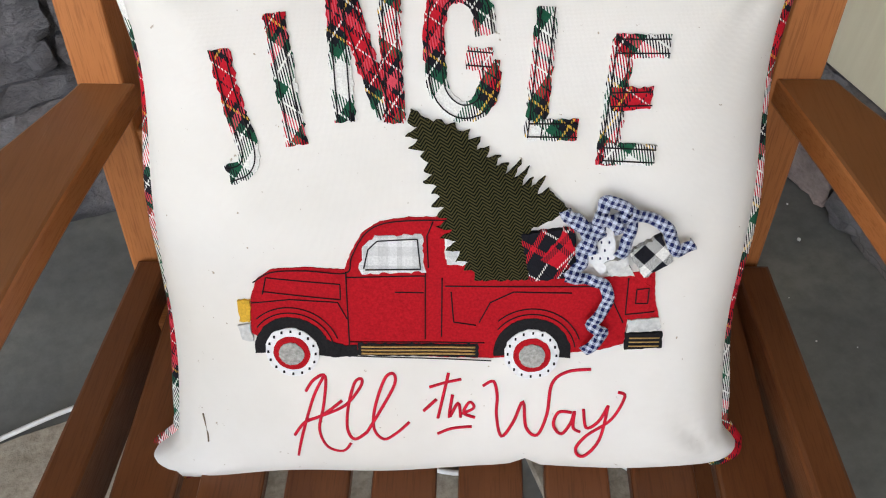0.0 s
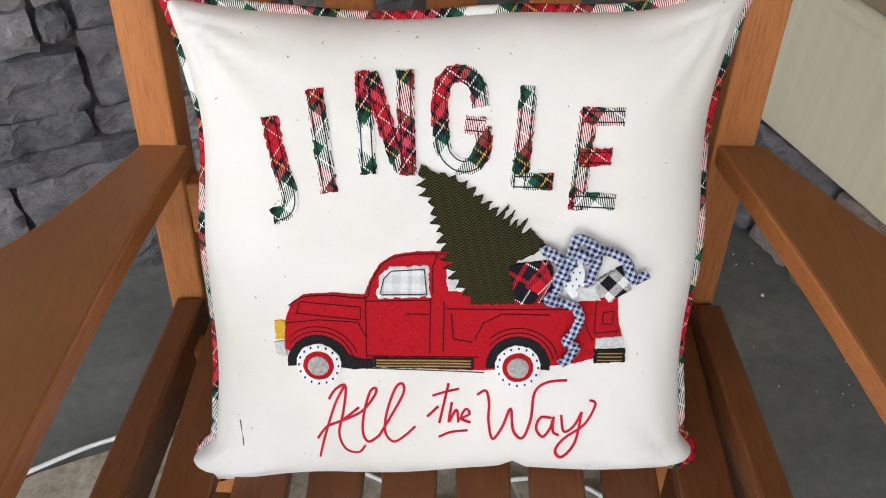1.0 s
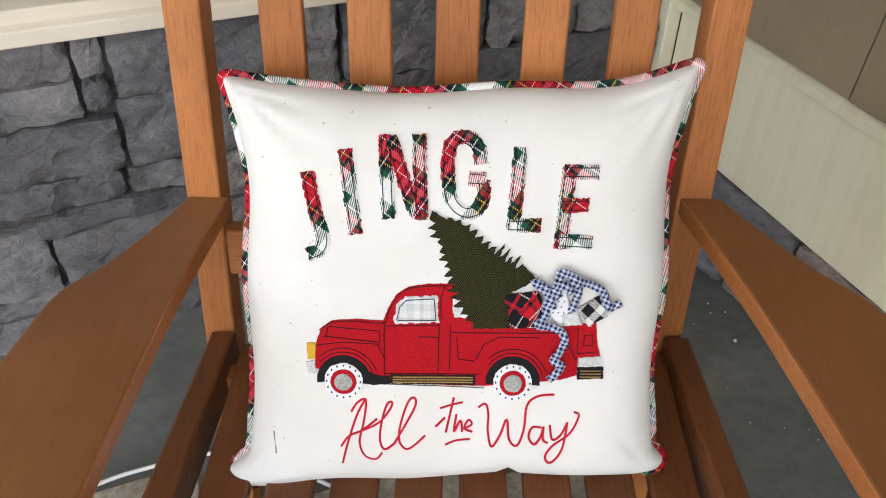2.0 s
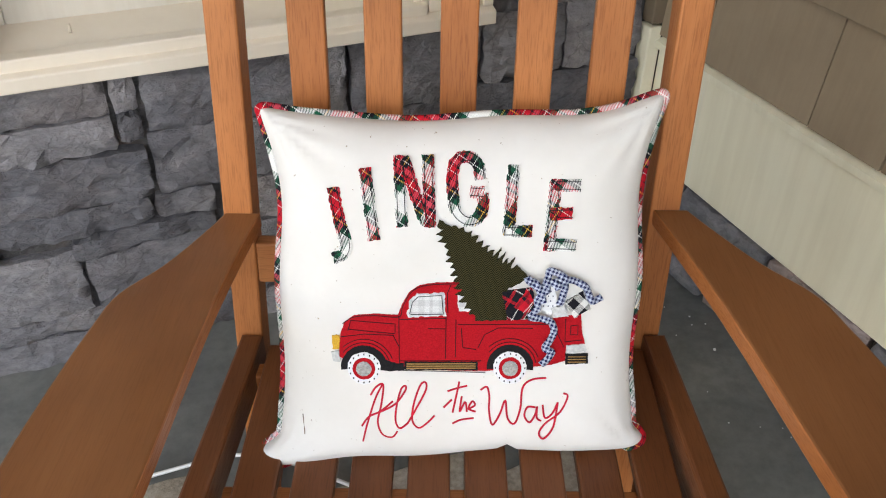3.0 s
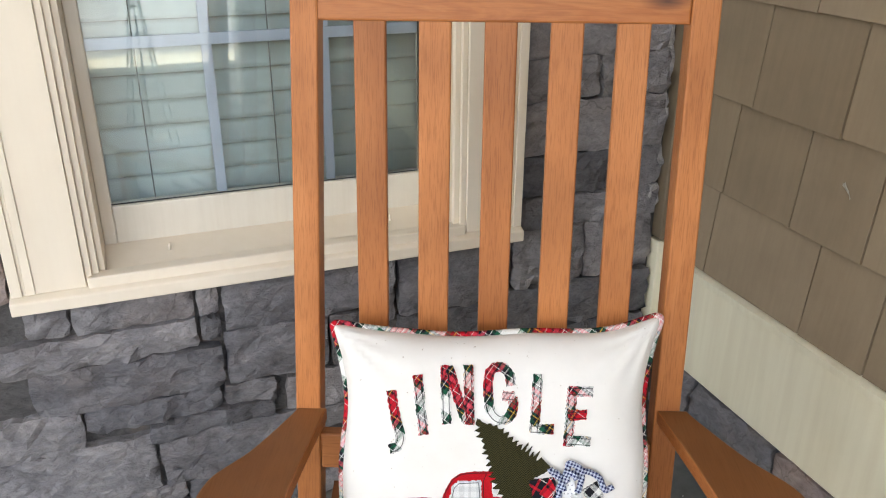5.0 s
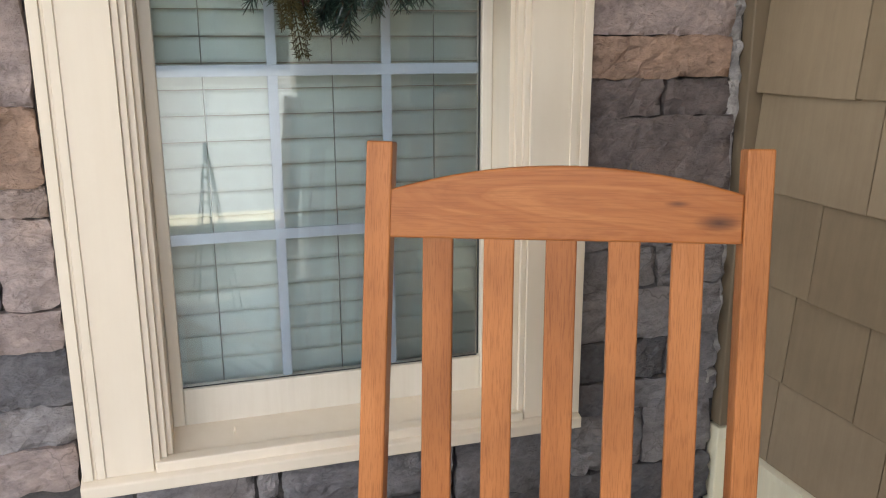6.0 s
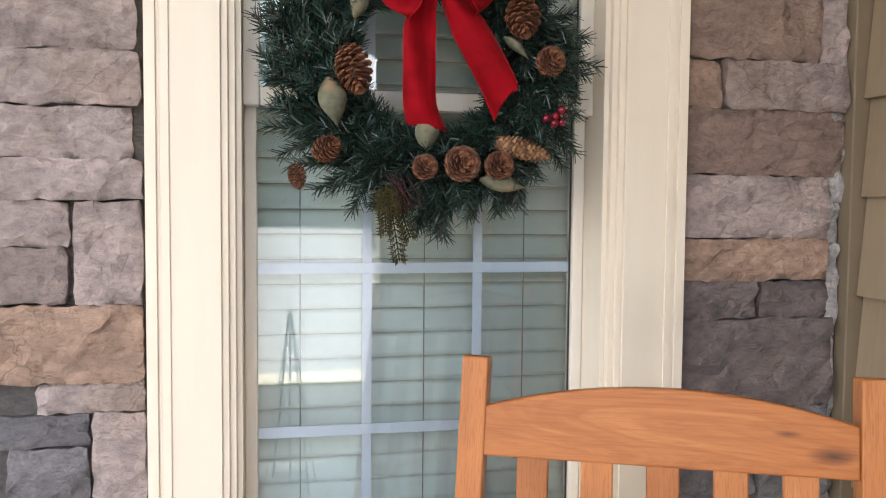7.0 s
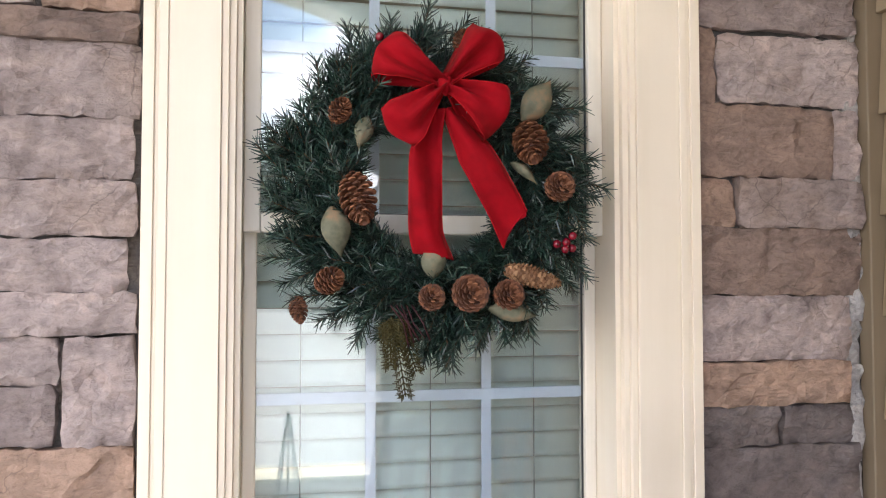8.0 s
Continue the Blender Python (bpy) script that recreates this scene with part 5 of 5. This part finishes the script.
def bow_loop(tx, tz, wide, deep, seed):
    knot = Vector((KX, -0.112, KZ))
    d = Vector((tx - KX, 0, tz - KZ))
    length = d.length
    d.normalize()
    e = Vector((-d.z, 0, d.x))
    rows = []
    for k in range(25):
        a = k / 24
        run = length * math.sin(math.pi * a) ** 0.75
        g = 0.2 + 0.8 * min(1.0, math.sin(math.pi * a) * 1.3) ** 0.85
        dep = -deep * math.cos(math.pi * a) * math.sin(math.pi * a) ** 0.4
        row = []
        for j in range(9):
            s = j / 4 - 1
            fold = 0.014 * math.cos(s * 5.5 + seed) * (1 - 0.85 * math.sin(math.pi * a)) + 0.011 * math.sin(3.4 * s + 8 * a + 2 * seed)
            row.append(knot + d * (run - 0.012 * s * s * math.sin(math.pi * a)) + e * wide * s * g + Vector((0, dep + fold - 0.006 * (1 - s * s), 0)))
        rows.append(row)
    ribbon_sheet(rows, "loop")


bow_loop(-0.108, 0.203, 0.038, 0.044, 0)
bow_loop(0.094, 0.240, 0.039, 0.042, 1)
bow_loop(-0.080, 0.066, 0.040, 0.046, 2)
bow_loop(0.108, 0.092, 0.045, 0.046, 3)


def bow_tail(path, half, seed, y0, y1, slant):
    pts = spline([(x, z) for x, z in path], 8)
    rows = []
    for i, p in enumerate(pts):
        f = i / (len(pts) - 1)
        t = (pts[min(i + 1, len(pts) - 1)] - pts[max(i - 1, 0)]).normalized()
        e = Vector((t.y, 0, -t.x))
        wid = half * min(1.0, 0.35 + 2.2 * f)
        yy = y0 + (y1 - y0) * f + 0.008 * math.sin(7 * f + seed)
        row = []
        for j in range(7):
            s = j / 3 - 1
            q = Vector((p.x, yy, p.y)) + e * wid * s + Vector((0, 0.011 * math.cos(2.6 * s + seed + 4 * f), 0))
            q += Vector((t.x, 0, t.y)) * slant * s * max(0.0, f - 0.8) / 0.2
            row.append(q)
        rows.append(row)
    ribbon_sheet(rows, "tail")


bow_tail(TAIL_A[:4] + [(-0.004, -0.134)], 0.029, 0.0, -0.105, -0.088, -0.018)
bow_tail(TAIL_B[:4] + [(0.134, -0.086)], 0.031, 2.0, -0.108, -0.092, 0.024)
bm = bmesh.new()
bmesh.ops.create_uvsphere(bm, u_segments=16, v_segments=12, radius=0.017)
for v in bm.verts:
    v.co = Vector((v.co.x * 0.75, v.co.y * 0.9, v.co.z * 1.15)) * (1 + 0.06 * math.sin(9 * v.co.x / 0.02))
for f in bm.faces:
    f.smooth = True
part("knot", bm, velvet, bow, m=pose(KX, -0.122, KZ))

# ---- side wall: corner board, skirt, shingles ----
corner_brown = painted("brown_trim_paint", (0.19, 0.145, 0.095), 0.5)
slab("trim_corner", 0.940, 0.9845, 0.958, 0.996, 0.522, CEILING - 0.004, corner_brown, "brown corner board between stone and shingles", "trim", bevel=0.003)
slab("trim_corner_foot", 0.936, 0.9665, 0.955, 0.996, 0.224, 0.518, board_paint, "cream foot of the corner board", "trim", bevel=0.003)
slab("baseboard", 0.967, 0.9845, PORCH_F + 0.25, 0.9545, 0.224, 0.471, board_paint, "cream skirt board under the shingles", "skirt", bevel=0.002)
bm = bmesh.new()
v = [bm.verts.new((x, y, z)) for y in (PORCH_F + 0.25, 0.956) for x, z in ((0.9845, 0.4715), (0.957, 0.4715), (0.955, 0.488), (0.9845, 0.499))]
bm.faces.new(v[:4])
bm.faces.new(v[4:][::-1])
for i in range(4):
    bm.faces.new((v[i], v[4 + i], v[4 + (i + 1) % 4], v[(i + 1) % 4]))
bmesh.ops.recalc_face_normals(bm, faces=bm.faces[:])
tagged(part("trim_ledge", bm, board_paint), "cream drip ledge along the skirt board", "trim", "", "structure")

shingle_brown, n, l, b = material("brown_shingle", 0.75)
shift, rnd_v = random_shift(n, l)
c = ramp(n, l, rnd_v, [(0.0, (0.235, 0.176, 0.11)), (1.0, (0.30, 0.228, 0.148))]).outputs["Color"]
t1 = noise_tex(n, l, 1.0, 4.0, 0.6, (60.0, 60.0, 4.0), offset=shift)
t2 = noise_tex(n, l, 6.0, 5.0, 0.65, offset=shift)
c = mix(n, l, 0.5, c, ramp(n, l, t1.outputs["Fac"], [(0.3, (0.86, 0.85, 0.84)), (0.7, (1.07, 1.07, 1.07))]).outputs["Color"], "MULTIPLY")
c = mix(n, l, 0.5, c, ramp(n, l, t2.outputs["Fac"], [(0.3, (0.75, 0.74, 0.73)), (0.6, (1.05, 1.05, 1.05))]).outputs["Color"], "MULTIPLY")
l.new(c, b.inputs["Base Color"])
bump(n, l, b, t1.outputs["Fac"], 0.35, 0.0015)

ROWS_Z = [0.5, 0.707, 0.905, 1.106, 1.312, 1.515, 1.719, 1.923, 2.127, 2.331, 2.535, 2.739, 2.94]
JOINTS = {0: [0.815, 0.518, 0.359, 0.13], 1: [0.79, 0.59, 0.414, 0.26], 2: [0.742, 0.512, 0.34], 3: [0.62, 0.44, 0.24], 4: [0.677, 0.50, 0.33]}
rnd = random.Random(21)
for r in range(12):
    z0, z1 = ROWS_Z[r], ROWS_Z[r + 1]
    ys = [0.957] + JOINTS.get(r, [])
    if r > 4:
        ys.append(ys[-1] - rnd.uniform(0.10, 0.24))
    while ys[-1] > -0.75:
        ys.append(ys[-1] - rnd.uniform(0.13, 0.23))
    for ya, yb in zip(ys, ys[1:]):
        bm = bmesh.new()
        ya, yb = ya - 0.0019, yb + 0.0019
        butt = 0.961 + rnd.uniform(-0.0015, 0.0015)
        drop = rnd.uniform(-0.002, 0.002)
        pts = [(butt, z0 - 0.010 + drop), (butt - 0.0005, z0 - 0.008 + drop), (0.9775, z1 + 0.004), (0.9835, z1 + 0.004), (0.9835, z0 - 0.010 + drop)] if r else [(butt, z0), (butt, z0 + 0.001), (0.9775, z1 + 0.004), (0.9835, z1 + 0.004), (0.9835, z0)]
        cy, cz = (ya + yb) / 2, (z0 + z1) / 2
        a = [bm.verts.new((x - 0.975, ya - cy, z - cz)) for x, z in pts]
        e = [bm.verts.new((x - 0.975, yb - cy, z - cz)) for x, z in pts]
        bm.faces.new(a)
        bm.faces.new(e[::-1])
        for i in range(5):
            bm.faces.new((a[i], e[i], e[(i + 1) % 5], a[(i + 1) % 5]))
        bmesh.ops.recalc_face_normals(bm, faces=bm.faces[:])
        part("shingle", bm, shingle_brown, wall_east, m=pose(0.975, cy, cz))


# ---- ledge stones ----
def ledge_stone(x0, x1, z0, z1, mat, seed, parent, frame_m=None, proud=None, name="stone"):
    """One split stone: a rough face standing proud of the mortar, with broken edges. x along the wall, -y outward."""
    rnd = random.Random(seed)
    w, h = x1 - x0, z1 - z0
    nx, nz = max(5, min(16, int(w / 0.02) + 2)), max(4, min(8, int(h / 0.016)))
    off = Vector((rnd.uniform(-50, 50), 0, rnd.uniform(-50, 50)))
    d = rnd.uniform(0.018, 0.034) if proud is None else proud
    bm = bmesh.new()
    g = []
    lean = rnd.uniform(-0.005, 0.005)
    rot = rnd.uniform(-0.012, 0.012)
    for j in range(nz + 1):
        row = []
        for i in range(nx + 1):
            fx, fz = i / nx - 0.5, j / nz - 0.5
            edge = i in (0, nx) or j in (0, nz)
            jx = rnd.uniform(-0.003, 0.003) * (1 if fx > 0 else -1) if edge else rnd.uniform(-0.3, 0.3) * w / nx
            jz = rnd.uniform(-0.0035, 0.0035) if edge else rnd.uniform(-0.25, 0.25) * h / nz
            p = Vector((fx * w, 0, fz * h)) + off
            q = noise.cell(Vector((p.x * 11 + 1.4 * noise.noise(p * 9), 3.3, p.z * 26 + 1.2 * noise.noise(p * 14 + Vector((5, 0, 0))))))
            y = -d - lean * fx * 2 + 0.0045 * noise.noise(p * 13) + 0.003 * noise.noise(p * 34) - 0.0065 * q + rnd.uniform(-0.002, 0.002)
            if edge:
                y += rnd.uniform(0.001, 0.005)
            if edge and i in (0, nx) and j in (0, nz):
                y += 0.004
                jx -= math.copysign(rnd.uniform(0, 0.0035), fx)
                jz -= math.copysign(rnd.uniform(0, 0.0035), fz)
            x, z = fx * w + jx, fz * h + jz + rot * fx * w
            row.append(bm.verts.new((x, y, z)))
        g.append(row)
    for j in range(nz):
        for i in range(nx):
            bm.faces.new((g[j][i], g[j][i + 1], g[j + 1][i + 1], g[j + 1][i])).smooth = (i * 7 + j * 5 + seed) % 4 > 2
    rim = [g[0][i] for i in range(nx)] + [g[j][nx] for j in range(nz)] + [g[nz][nx - i] for i in range(nx)] + [g[nz - j][0] for j in range(nz)]
    back = [bm.verts.new((v.co.x * 0.985, 0.004, v.co.z * 0.98)) for v in rim]
    k = len(rim)
    for i in range(k):
        bm.faces.new((rim[(i + 1) % k], rim[i], back[i], back[(i + 1) % k]))
    m = pose((x0 + x1) / 2, WALL_Y, (z0 + z1) / 2) if frame_m is None else frame_m @ pose((x0 + x1) / 2, 0, (z0 + z1) / 2)
    return part(name, bm, mat, parent, m=m)


# low rows use the darker, bluer grey: own tone plus painted shade and cool skylight
G, B, P, D = stone_grey, stone_brown, stone_pale, stone_dark
RIGHT = [(0.57, 0.93, 2.078, 2.19, P), (0.565, 0.615, 1.925, 2.07, B), (0.622, 0.935, 1.93, 2.062, P), (0.567, 0.87, 1.782, 1.918, B), (0.877, 0.935, 1.782, 1.918, P), (0.565, 0.653, 1.684, 1.774, B), (0.66, 0.935, 1.684, 1.774, P),
         (0.565, 0.935, 1.55, 1.678, B), (0.568, 0.91, 1.422, 1.544, P), (0.568, 0.90, 1.336, 1.415, B), (0.568, 0.745, 1.258, 1.330, D), (0.752, 0.91, 1.256, 1.328, D), (0.567, 0.92, 1.072, 1.25, D)]
RIGHT_LOW = [(0.567, 0.92, 0.975, 1.064, G), (0.567, 0.75, 0.885, 0.968, G), (0.757, 0.925, 0.882, 0.968, G), (0.567, 0.92, 0.765, 0.876, G), (0.567, 0.79, 0.668, 0.758, G), (0.797, 0.93, 0.664, 0.758, G), (0.567, 0.70, 0.592, 0.66, G), (0.707, 0.93, 0.592, 0.656, G)]
LEFT = [(-0.86, -0.455, 1.98, 2.025, B), (-0.72, -0.452, 1.852, 1.974, P), (-0.8, -0.462, 1.745, 1.845, P), (-0.69, -0.455, 1.652, 1.738, P), (-0.84, -0.47, 1.560, 1.643, P), (-0.75, -0.453, 1.488, 1.553, P), (-0.73, -0.573, 1.408, 1.481, P), (-0.71, -0.578, 1.308, 1.401, P), (-0.566, -0.453, 1.305, 1.481, P)]
LEFT_MID = [(-0.74, -0.453, 1.172, 1.300, B), (-0.632, -0.453, 1.115, 1.165, P), (-0.70, -0.548, 1.058, 1.108, G), (-0.541, -0.452, 0.952, 1.108, P), (-0.68, -0.548, 0.948, 1.050, G), (-0.76, -0.452, 0.875, 0.942, P), (-0.7, -0.452, 0.765, 0.868, G), (-0.66, -0.452, 0.685, 0.758, G), (-0.8, -0.452, 0.600, 0.678, P)]
LOW = [(-0.44, -0.365, 0.512, 0.578, G), (-0.358, -0.135, 0.506, 0.578, G), (-0.128, -0.087, 0.506, 0.578, G), (-0.128, -0.09, 0.455, 0.499, G), (-0.08, 0.222, 0.462, 0.578, G), (-0.5, -0.135, 0.440, 0.499, G), (-0.455, -0.093, 0.341, 0.433, G), (-0.085, 0.13, 0.335, 0.455, G),
       (-0.37, -0.105, 0.280, 0.334, G), (-0.098, 0.012, 0.280, 0.328, G), (-0.255, 0.005, 0.238, 0.273, G), (-0.62, -0.377, 0.252, 0.334, G), (-0.56, -0.25, 0.112, 0.245, G), (-0.24, 0.06, 0.112, 0.231, G)]
LOWEST = [(-0.515, -0.2, 0.066, 0.106, G), (-0.72, -0.52, 0.066, 0.106, G), (-0.6, -0.255, 0.002, 0.060, G), (-0.195, 0.1, 0.002, 0.106, G), (-0.25, -0.2, 0.002, 0.06, G), (0.228, 0.278, 0.50, 0.578, G), (0.228, 0.282, 0.42, 0.493, G), (0.29, 0.555, 0.43, 0.578, G), (0.562, 0.74, 0.45, 0.585, G), (0.747, 0.93, 0.45, 0.585, G),
          (0.137, 0.222, 0.335, 0.455, G), (0.29, 0.50, 0.335, 0.422, G), (0.507, 0.93, 0.335, 0.442, G)]
seed = 500
for row in (RIGHT, RIGHT_LOW, LEFT, LEFT_MID, LOW, LOWEST):
    for x0, x1, z0, z1, mat in row:
        seed += 1
        ledge_stone(x0, x1, z0 - 0.003, z1 + 0.003, mat, seed, wall_north)


def courses(x0, x1, z0, z1, seed, parent, frame_m=None, proud=None, low=0.06, high=0.13):
    """Random courses that fill a stretch of wall."""
    rnd = random.Random(seed)
    z = z0
    while z < z1 - 0.02:
        h = min(rnd.uniform(low, high), z1 - z)
        if z1 - z - h < 0.04:
            h = z1 - z
        x = x0
        while x < x1 - 0.01:
            w = min(rnd.uniform(0.12, 0.34), x1 - x)
            if x1 - x - w < 0.07:
                w = x1 - x
            mat = rnd.choice((G, G, P, G, B))
            ledge_stone(x + 0.003, x + w - 0.003, z + 0.003, z + h - 0.003, mat, rnd.randint(0, 99999), parent, frame_m, proud)
            x += w
        z += h


courses(0.03, 0.93, 0.002, 0.33, 1, wall_north)
courses(-1.35, -0.87, 0.002, 2.6, 2, wall_north)
courses(-0.86, -0.452, 2.03, 2.6, 3, wall_north)
courses(0.566, 0.935, 2.195, 2.6, 4, wall_north)
# pale mortar struck off between the stones and the corner board
z = 0.6
rnd = random.Random(91)
while z < 2.3:
    h = rnd.uniform(0.05, 0.14)
    ledge_stone(0.905 + rnd.uniform(-0.004, 0.012), 0.9395, z, z + h + 0.004, pale_mortar, rnd.randint(0, 9999), wall_north, None, 0.014, "mortar_bead")
    z += h
# foot of the side wall: the course runs towards the viewer
SIDE_FOOT = pose(SIDE_X + 0.001, 0, 0, 0, 0, -90)
for a, e, z0, z1, mat in ((-0.955, -0.80, 0.112, 0.221, G), (-0.79, -0.52, 0.114, 0.22, G), (-0.51, -0.27, 0.112, 0.222, P), (-0.26, -0.02, 0.113, 0.221, G), (-0.01, 0.24, 0.113, 0.221, G), (0.25, 0.5, 0.113, 0.221, G),
                          (-0.95, -0.66, 0.004, 0.106, G), (-0.65, -0.56, 0.004, 0.107, P), (-0.55, -0.3, 0.004, 0.106, G), (-0.29, -0.05, 0.004, 0.106, G), (-0.04, 0.3, 0.004, 0.106, G)):
    seed += 1
    ledge_stone(a, e, z0, z1, mat, seed, wall_east, SIDE_FOOT, 0.026)

# old paint smear on one shingle
bm = bmesh.new()
rnd = random.Random(4)
vs = []
for k in range(14):
    a = k * math.tau / 14
    r = rnd.uniform(0.25, 1.3) if k % 2 else rnd.uniform(0.2, 0.6)
    vs.append(bm.verts.new((0, 0.0045 * r * math.cos(a) + 0.012 * math.sin(a), 0.026 * r * math.sin(a))))
bm.faces.new(vs)
thicken(bm, 0.0006)
part("paint_smear", bm, plain("dried_paint", (0.47, 0.44, 0.38), 0.6, 120.0, 0.3), wall_east, "pale dried paint smear", m=pose(0.9665, 0.481, 0.81, 0, 4, 0))

# grit on the floor
grit = bmesh.new()
rnd = random.Random(8)
for _ in range(46):
    x, y, r = rnd.uniform(0.45, 0.94), rnd.uniform(0.2, 0.93), rnd.choice((0.0012, 0.0016, 0.002, 0.0035))
    g2 = bmesh.new()
    bmesh.ops.create_icosphere(g2, subdivisions=1, radius=r)
    for v in g2.verts:
        v.co *= rnd.uniform(0.75, 1.2)
    join(grit, g2, 0, pose(x, y, r * 0.7))
tagged(part("grit", grit, white_cloth), "pale grit scattered on the porch floor", "grit", "", "stuff")
